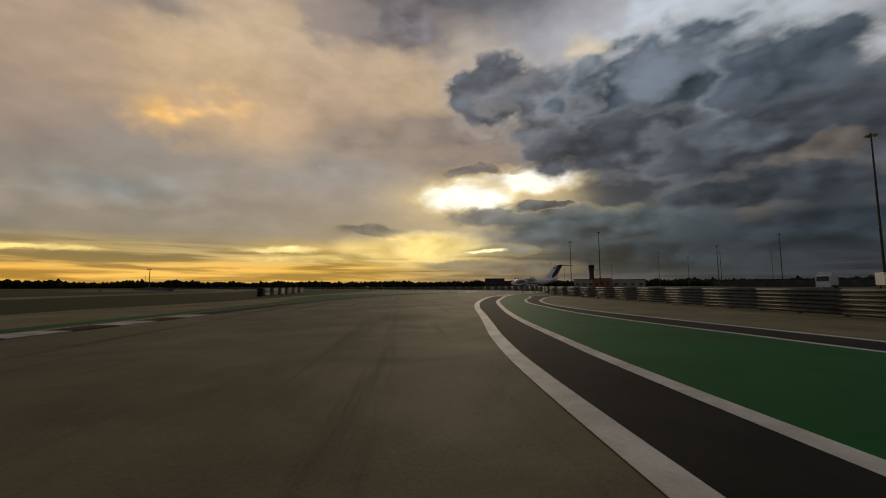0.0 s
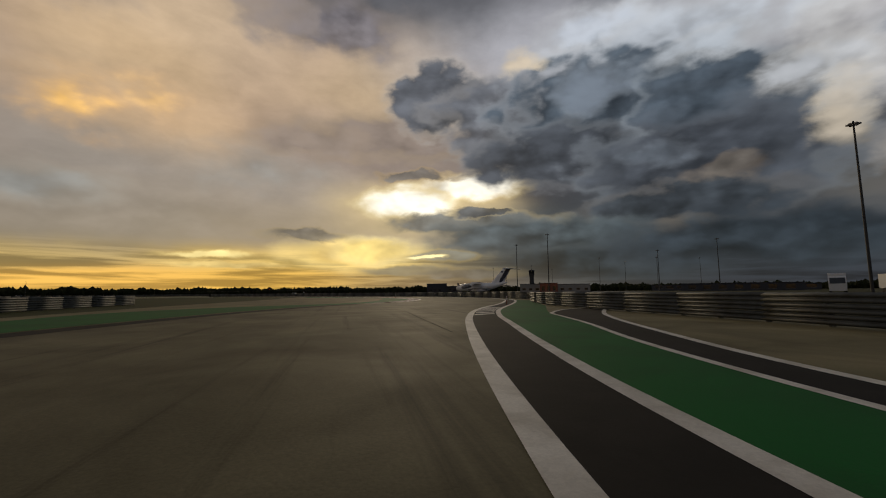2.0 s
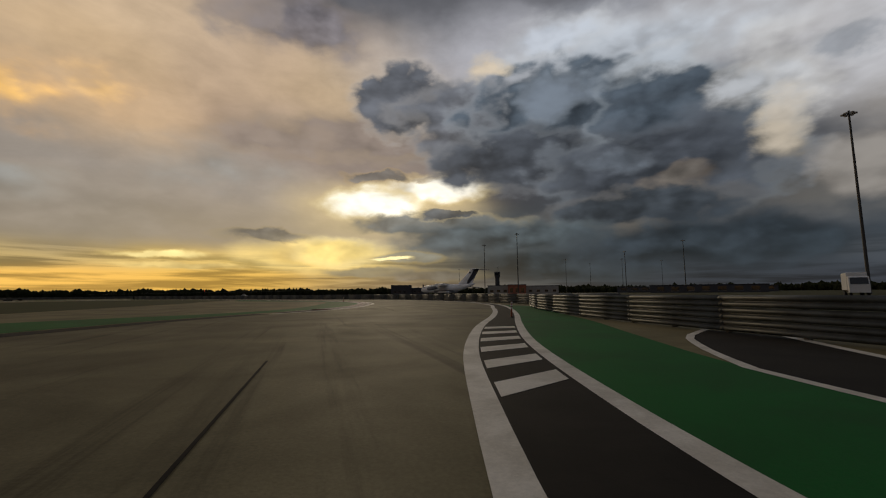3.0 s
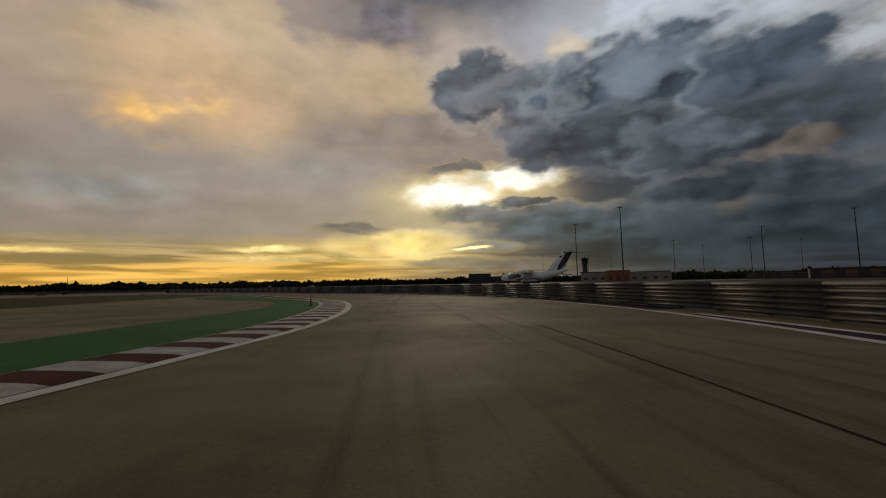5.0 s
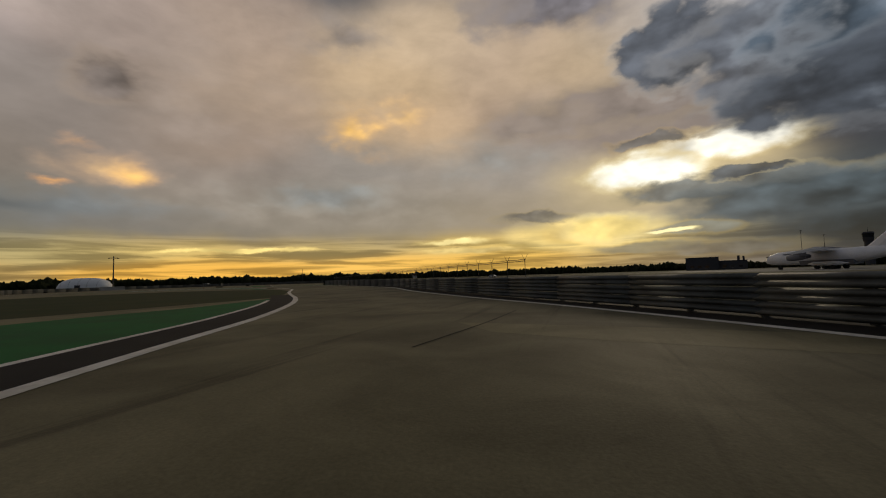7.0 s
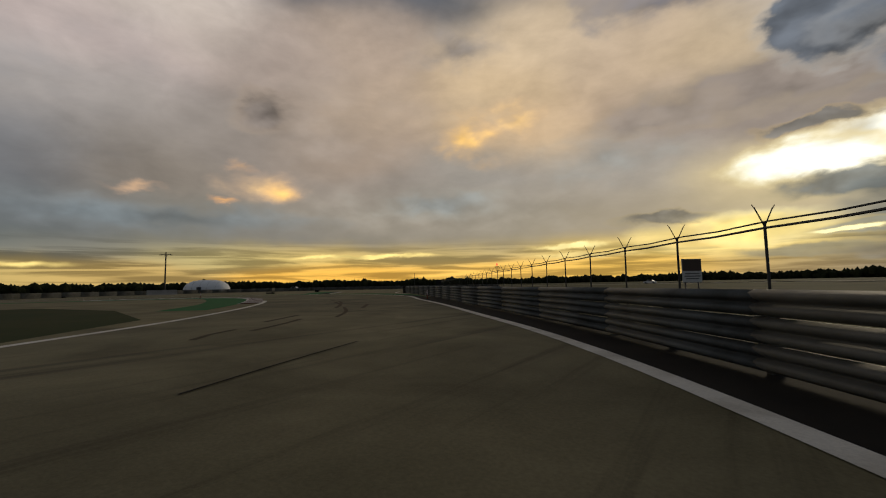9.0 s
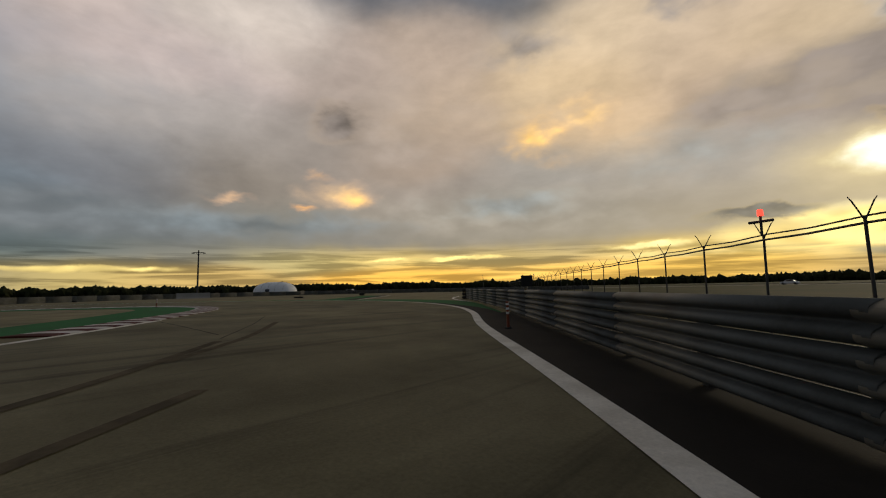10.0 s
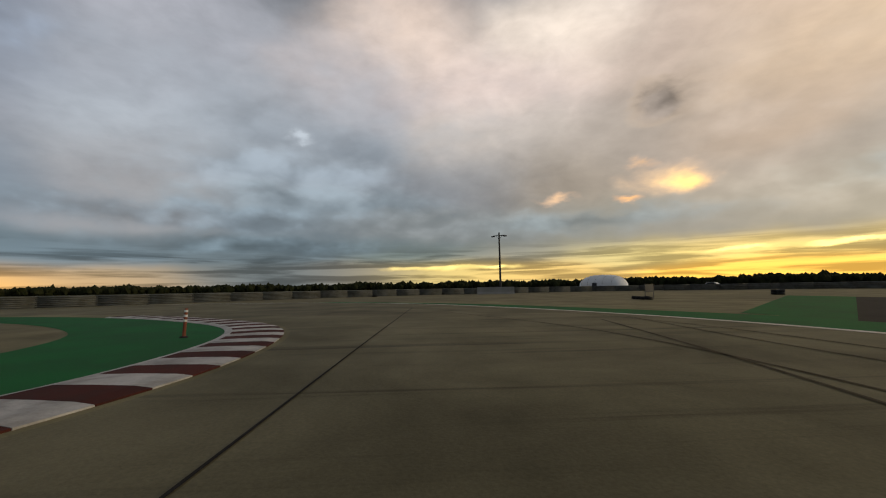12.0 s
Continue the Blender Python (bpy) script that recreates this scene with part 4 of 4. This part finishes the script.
fence_start, fence_way = perimeter_fence()
for far, lit in ((53.9, True), (98.0, False)):
    p = fence_start + fence_way * 2.45 * round(far / 2.45)
    lamp = thing("warning_lamp", Matrix.Translation((*p, 2.12)), "small obstruction lamp on top of a fence post", "lamp", "fence lamps")
    part("stem", tube((0, 0, 0), (0, 0, 0.42), 0.025), POLE, lamp)
    part("crossbar", tube((-0.22, 0.1, 0.3), (0.22, -0.1, 0.3), 0.03), POLE, lamp)
    bm = tube((0, 0, 0.42), (0, 0, 0.56), 0.06, 0.05, 12)
    part("globe", bm, RED_LAMP if lit else BAND, lamp, "red glass globe" if lit else "pale glass globe")


# ---- lamp pole and high masts ----
def lamp_pole():
    root = thing("street_lamp", pose(-124, 206.6, 0, 0, 0, 62), "tall dark lamp pole with two lamp heads on a crossarm", "street lamp")
    part("pole", tube((0, 0, 0), (0, 0, 10.3), 0.20, 0.13, 12), POLE, root)
    part("crossarm", box((-1.05, -0.05, 9.72), (1.05, 0.05, 9.84), 0.01), POLE, root)
    for s in (-1, 1):
        bm = box((s * 1.05 - 0.28, -0.16, 9.56), (s * 1.05 + 0.28, 0.16, 9.74), 0.04)
        part("lamp_head", bm, POLE, root)
        part("brace", tube((s * 0.6, 0, 9.75), (s * 0.05, 0, 9.25), 0.025), POLE, root)


lamp_pole()


def high_mast(x, y, height, radius=0.35):
    root = thing("high_mast", Matrix.Translation((x, y, 0)), "very tall dark floodlight mast with a ring of lamps", "floodlight mast", "apron floodlight masts")
    part("pole", tube((0, 0, 0), (0, 0, height), radius, radius * 0.55, 12), POLE, root)
    bm = bmesh.new()
    ring = [(math.cos(a) * 0.95, math.sin(a) * 0.95) for a in np.linspace(0, 2 * math.pi, 12, endpoint=False)]
    for (ax, ay), (bx, by) in zip(ring, ring[1:] + ring[:1]):
        add_tube(bm, (ax, ay, height - 0.6), (bx, by, height - 0.6), 0.07, 0.07, 6)
    for ax, ay in ring[::3]:
        add_tube(bm, (0, 0, height - 0.6), (ax, ay, height - 0.6), 0.05, 0.05, 6)
    part("ring", bm, POLE, root)
    for ax, ay in ring[::2]:
        part("lamp_head", box((ax * 1.15 - 0.3, ay * 1.15 - 0.3, height - 1.0), (ax * 1.15 + 0.3, ay * 1.15 + 0.3, height - 0.62), 0.06), PALE, root, "pale lamp housing")


for x, y, h in ((125.5, 267.3, 37.5), (129.2, 327.0, 37.5), (240.8, 308.0, 33.0), (253.8, 265.5, 37.0), (126.7, 101.7, 43.0)):
    high_mast(x, y, h)
for x, y, h in ((262, 420, 36), (330, 470, 36), (300, 380, 34), (400, 430, 38), (230, 520, 34), (210, 610, 36), (250, 660, 34), (300, 600, 34)):
    high_mast(x, y, h, 0.28)

# ---- the air hall ----
def air_hall():
    root = thing("air_hall", pose(-300, 302, 0, 0, 0, 32), "white inflated air hall with dark seams", "air hall")
    rings = []
    for x in np.linspace(-15.0, 15.0, 25):
        s = max(1e-3, 1 - (abs(x) / 15.02) ** 3.2) ** 0.5
        rings.append([(x, 8.6 * s * math.cos(a), 7.3 * s * math.sin(a) ** 0.8) for a in np.linspace(0, math.pi, 17)])
    bm = loft(rings, closed=False)
    part("membrane", bm, SHEET, root, smooth_faces=True)
    for x in (-10, -5, 0, 5, 10):
        s = (1 - (abs(x) / 15.02) ** 3.2) ** 0.5 * 1.006
        pts = [(x, 8.6 * s * math.cos(a), 7.3 * s * math.sin(a) ** 0.8) for a in np.linspace(0, math.pi, 17)]
        bm = bmesh.new()
        for p, q in zip(pts, pts[1:]):
            add_tube(bm, p, q, 0.06, 0.06, 5)
        part("seam", bm, PALE, root)
    part("door", box((-1.4, -8.9, 0), (1.4, -8.0, 2.6), 0.05), CLAD, root, "dark entrance porch")


air_hall()


# ---- the parked aircraft ----
def foil(root_at, tip_at, root_chord, tip_chord, thick, up=(0, 0, 1)):
    """A wing or fin between two leading-edge places; chords run towards -x."""
    rings = []
    for (x, y, z), chord in ((root_at, root_chord), (tip_at, tip_chord)):
        t = thick * chord
        prof = [(0, 0), (-0.08, 0.5), (-0.3, 0.9), (-0.6, 0.6), (-1, 0.05), (-1, -0.05), (-0.6, -0.4), (-0.3, -0.6), (-0.08, -0.35)]
        rings.append([(x + a * chord, y + up[1] * b * t, z + up[2] * b * t) for a, b in prof])
    return loft(rings)


def cargo_plane():
    tail, nose = Vector((97.5, 266.7)), Vector((75, 306.5))
    along = nose - tail
    root = thing("cargo_plane", Matrix.Translation((*((tail + nose) / 2), 0)) @ Matrix.Rotation(math.atan2(along.y, along.x), 4, "Z"), "white four-engined cargo aircraft with a dark-striped tail", "aircraft")
    rings = []
    for x, r, z in ((22.8, 0.25, 3.2), (22.0, 1.0, 3.3), (20.5, 1.75, 3.6), (18, 2.25, 3.9), (14, 2.4, 4.0), (2, 2.4, 4.0), (-6, 2.35, 4.1), (-12, 1.9, 4.7), (-17, 1.2, 5.5), (-21, 0.55, 6.2), (-22.5, 0.2, 6.5)):
        rings.append([(x, r * math.cos(a), z + r * math.sin(a)) for a in np.linspace(0, 2 * math.pi, 24, endpoint=False)])
    part("fuselage", loft(rings), PLANE_WHITE, root, smooth_faces=True)
    part("belly", loft([[(x, y, z) for y, z in ((-1.7, 1.4), (1.7, 1.4), (2.42, 2.9), (-2.42, 2.9))] for x in (9, -7)]), PLANE_GREY, root, "grey belly fairing")
    for s in (-1, 1):
        part("wing", foil((6.5, s * 1.5, 6.5), (-4.5, s * 25, 4.6), 8.5, 2.8, 0.11), PLANE_GREY, root)
        part("tailplane", foil((-20.0, 0, 15.0), (-25.6, s * 8.6, 14.6), 5.6, 2.2, 0.10), PLANE_WHITE, root)
        for y, x in ((7.0, 4.2), (12.2, 1.8)):
            z = 6.2 - 1.9 * (y - 1.5) / 23.5
            ring = [[(x + dx, s * y + r * math.cos(a), z - 1.5 + r * math.sin(a)) for a in np.linspace(0, 2 * math.pi, 16, endpoint=False)] for dx, r in ((2.6, 0.85), (2.4, 1.02), (0.5, 1.05), (-1.6, 0.8), (-2.6, 0.5))]
            engine = part("engine", loft(ring), PLANE_GREY, root, smooth_faces=True)
            part("pylon", box((x - 1.4, s * y - 0.12, z - 0.7), (x + 1.0, s * y + 0.12, z + 0.15), 0.02), PLANE_GREY, engine)
        part("gear_pod", loft([[(x, s * (2.5 + 0.7 * math.cos(a) * k), 1.7 + 0.7 * math.sin(a) * k) for a in np.linspace(0, 2 * math.pi, 12, endpoint=False)] for x, k in ((6, 0.2), (4, 1), (-3, 1), (-6, 0.2))]), PLANE_WHITE, root)
        for x in (3.2, 0.8, -1.6):
            part("wheel", tube((x, s * 2.0, 0.65), (x, s * 3.0, 0.65), 0.65, 0.65, 16), BLACK, root)
    part("fin", foil((-8.5, 0, 5.8), (-19.5, 0, 15.0), 11.5, 5.6, 0.08, up=(0, 1, 0)), PLANE_WHITE, root)
    rings = [[(a, y, z) for a, y in ((lead, -0.50), (lead - wide, -0.44), (lead - wide, 0.44), (lead, 0.50))] for lead, wide, z in ((-14.5, 3.0, 6.0), (-18.6, 3.4, 10.0), (-22.3, 2.9, 14.8))]
    part("tail_stripe", loft(rings), PLANE_BLUE, root, "broad dark navy stripe up the swept fin")
    part("tail_badge", loft([[(a, y, z) for a, y in ((-18.4, -0.52), (-19.9, -0.50), (-19.9, 0.50), (-18.4, 0.52))] for z in (12.6, 13.5)]), PLANE_BLUE, root)
    part("nose_wheel", tube((17.5, -0.5, 0.5), (17.5, 0.5, 0.5), 0.5, 0.5, 14), BLACK, root)
    part("nose_leg", tube((17.5, 0, 0.5), (17.5, 0, 2.3), 0.12), PLANE_GREY, root)
    part("cockpit_window", box((20.6, -1.5, 4.45), (21.3, 1.5, 4.95), 0.1), GLASS, root)


cargo_plane()


# ---- far buildings ----
def building(name, label, category, m, size, mat, roof_mat, windows, extra=()):
    root = thing(name, m, label, category, "airport buildings")
    w, d, h = size
    part("wall", box((-w / 2, -d / 2, 0), (w / 2, d / 2, h), 0.05), mat, root)
    part("roof", box((-w / 2 - 0.3, -d / 2 - 0.3, h), (w / 2 + 0.3, d / 2 + 0.3, h + 0.35), 0.05), roof_mat, root)
    for x, z, ww, hh in windows:
        win = part("window", box((x - ww / 2, -d / 2 - 0.06, z), (x + ww / 2, -d / 2 + 0.02, z + hh)), GLASS, root)
        part("frame", box((x - ww / 2 - 0.1, -d / 2 - 0.09, z - 0.12), (x + ww / 2 + 0.1, -d / 2 - 0.02, z - 0.01)), PALE, win)
    for lo, hi, mm, nm in extra:
        part(nm, box(lo, hi, 0.05), mm, root)
    return root


building("hangar", "dark flat-roofed hangar beyond the apron", "hangar", pose(116, 570, 0, 0, 0, -14), (26, 20, 11.5), CLAD, CLAD, [(-8, 2, 3, 2), (-2, 2, 3, 2), (4, 2, 3, 2)])
building("hangar_annex", "lower dark annex with roof stacks beside the hangar", "building", pose(139, 566, 0, 0, 0, -14), (22, 16, 8.0), CLAD, CLAD, [(-6, 2, 3, 2), (0, 2, 3, 2), (6, 2, 3, 2)],
         [((4, -1, 8), (6, 1, 12.5), CLAD, "stack"), ((8, -1, 8), (9.5, 1, 12), CLAD, "stack")])
building("shed", "long low pale airport shed", "building", pose(146, 327, 0, 0, 0, -28), (26, 12, 6.2), PALE, CLAD, [(x, 1.5, 2.5, 1.6) for x in (-10, -5, 0, 5, 10)])
building("shed", "low airport shed with orange cladding", "building", pose(150, 316, 0, 0, 0, -28), (13, 8, 6.6), BRICKY, CLAD, [(x, 1.2, 2.2, 3.2) for x in (-4, 0, 4)])
building("shed", "long low grey airport shed", "building", pose(176, 330, 0, 0, 0, -32), (30, 12, 6.0), PALE, CLAD, [(x, 1.5, 2.5, 1.6) for x in (-12, -6, 0, 6, 12)])
building("terminal", "long dark low terminal building", "building", pose(330, 330, 0, 0, 0, -45), (120, 24, 5), CLAD, CLAD, [(x, 2, 6, 2.4) for x in range(-54, 55, 9)])
building("terminal", "low dark cargo hall by the apron", "building", pose(235, 235, 0, 0, 0, -45), (60, 14, 4.5), CLAD, CLAD, [(x, 1.2, 4, 2.5) for x in range(-24, 25, 8)])


def control_tower():
    root = thing("control_tower", pose(361, 806, 0, 0, 0, 20), "tall dark airport control tower with a glazed cab", "control tower")
    part("shaft", tube((0, 0, 0), (0, 0, 32), 5.0, 4.2, 14), CLAD, root)
    part("collar", tube((0, 0, 30), (0, 0, 36), 4.6, 5.8, 14), CLAD, root)
    part("cab", tube((0, 0, 36), (0, 0, 41), 5.4, 6.0, 14), GLASS, root, "glazed control cab")
    part("roof", tube((0, 0, 41), (0, 0, 43), 6.3, 5.4, 14), CLAD, root)
    part("aerial", tube((0, 0, 43), (0, 0, 49), 0.3, 0.1), POLE, root)


control_tower()


def truck(m, label):
    root = thing("truck", m, label, "truck", "parked trucks")
    part("trailer", box((-4.2, -1.25, 1.0), (2.6, 1.25, 3.9), 0.06), TRUCK_WHITE, root)
    bm = loft([[(x, y, z) for x, z in ((2.9, 0.6), (5.0, 0.6), (5.0, 1.9), (4.5, 3.1), (2.9, 3.3))] for y in (-1.2, 1.2)])
    cab = part("cab", bm, TRUCK_WHITE, root)
    part("windscreen", loft([[(x, y, z) for x, z in ((5.02, 1.95), (5.04, 1.95), (4.58, 3.0), (4.54, 3.0))] for y in (-1.05, 1.05)]), GLASS, cab)
    part("chassis", box((-4.2, -1.0, 0.6), (4.8, 1.0, 0.98), 0.03), BLACK, root)
    for x in (-3.2, -2.0, 3.8):
        for s in (-1, 1):
            part("wheel", tube((x, s * 0.85, 0.5), (x, s * 1.2, 0.5), 0.5, 0.5, 16), BLACK, root)


truck(pose(94, 87, 0, 0, 0, 214), "white box truck parked beyond the guard rail")
truck(pose(108, 86, 0, 0, 0, 232), "white lorry parked by the floodlight mast")


def car(m, label):
    root = thing("car", m, label, "car", "distant cars")
    prof = [(-2.2, 0.35), (-2.2, 0.85), (-1.4, 0.95), (-0.9, 1.4), (0.6, 1.42), (1.2, 0.95), (2.1, 0.8), (2.2, 0.35)]
    part("body", loft([[(x, y, z) for x, z in prof] for y in (-0.85, 0.85)]), TRUCK_WHITE, root)
    part("side_window", loft([[(x, y, z) for x, z in ((-1.2, 0.98), (-0.8, 1.33), (0.5, 1.34), (0.95, 0.98))] for y in (-0.87, 0.87)]), GLASS, root)
    for x in (-1.4, 1.4):
        for s in (-1, 1):
            part("wheel", tube((x, s * 0.62, 0.33), (x, s * 0.88, 0.33), 0.33, 0.33, 14), BLACK, root)


car(pose(-36, 338, 0.01, 0, 0, 170), "white car on the distant taxiway")
car(pose(-150, 262, 0.0, 0, 0, 35), "white car parked far across the field")
mast = thing("antenna_mast", pose(-390, 640, 0), "thin dark antenna mast before the woods", "mast")
part("pole", tube((0, 0, 0), (0, 0, 19), 0.4, 0.2), POLE, mast)

# ---- woods round the airfield ----
def woods(name, count, radius, spread, low, high, headings, seed):
    """Many ragged crowns on short trunks, too far to count, as one mesh."""
    rng = np.random.default_rng(seed)
    ball = bmesh.new()
    bmesh.ops.create_icosphere(ball, subdivisions=1, radius=1.0)
    unit = np.array([v.co[:] for v in ball.verts])
    faces = np.array([[v.index for v in f.verts] for f in ball.faces])
    ball.free()
    verts, tris, base = [], [], 0
    for _ in range(count):
        a = radians(rng.uniform(*headings))
        r = radius + rng.uniform(-spread, spread)
        x, y = -math.sin(a) * r, 150 + math.cos(a) * r
        wave = 0.5 + 0.3 * math.sin(a * 41) * math.sin(a * 17 + 1.3) + 0.2 * math.sin(a * 97 + math.sin(a * 33) * 2)
        tall = low + (high - low) * (0.75 * wave + 0.25 * rng.random())
        for k in range(4):
            size = tall * rng.uniform(0.22, 0.46)
            at = np.array([x + rng.normal(0, tall * 0.16), y + rng.normal(0, tall * 0.16), tall * rng.uniform(0.25, 0.68) if k else tall * 0.25])
            lump = unit * rng.uniform(0.65, 1.3, (len(unit), 1)) * (size, size, size * rng.uniform(0.8, 1.5)) + at
            lump[:, 2] = np.maximum(lump[:, 2], 0)
            verts.append(lump)
            tris.append(faces + base)
            base += len(unit)
    me = bpy.data.meshes.new(name)
    me.from_pydata(np.concatenate(verts).tolist(), [], np.concatenate(tris).tolist())
    me.materials.append(LEAF)
    return tagged(new(name, me), "dark far woods along the horizon", "woods", "", "stuff")


woods("woods", 5200, 860, 70, 8.0, 14.5, (-75, 165), 3)
woods("woods", 1500, 900, 80, 7.0, 13.0, (165, 285), 4)
woods("woods", 420, 520, 30, 5.0, 9.5, (-52, -33), 5)
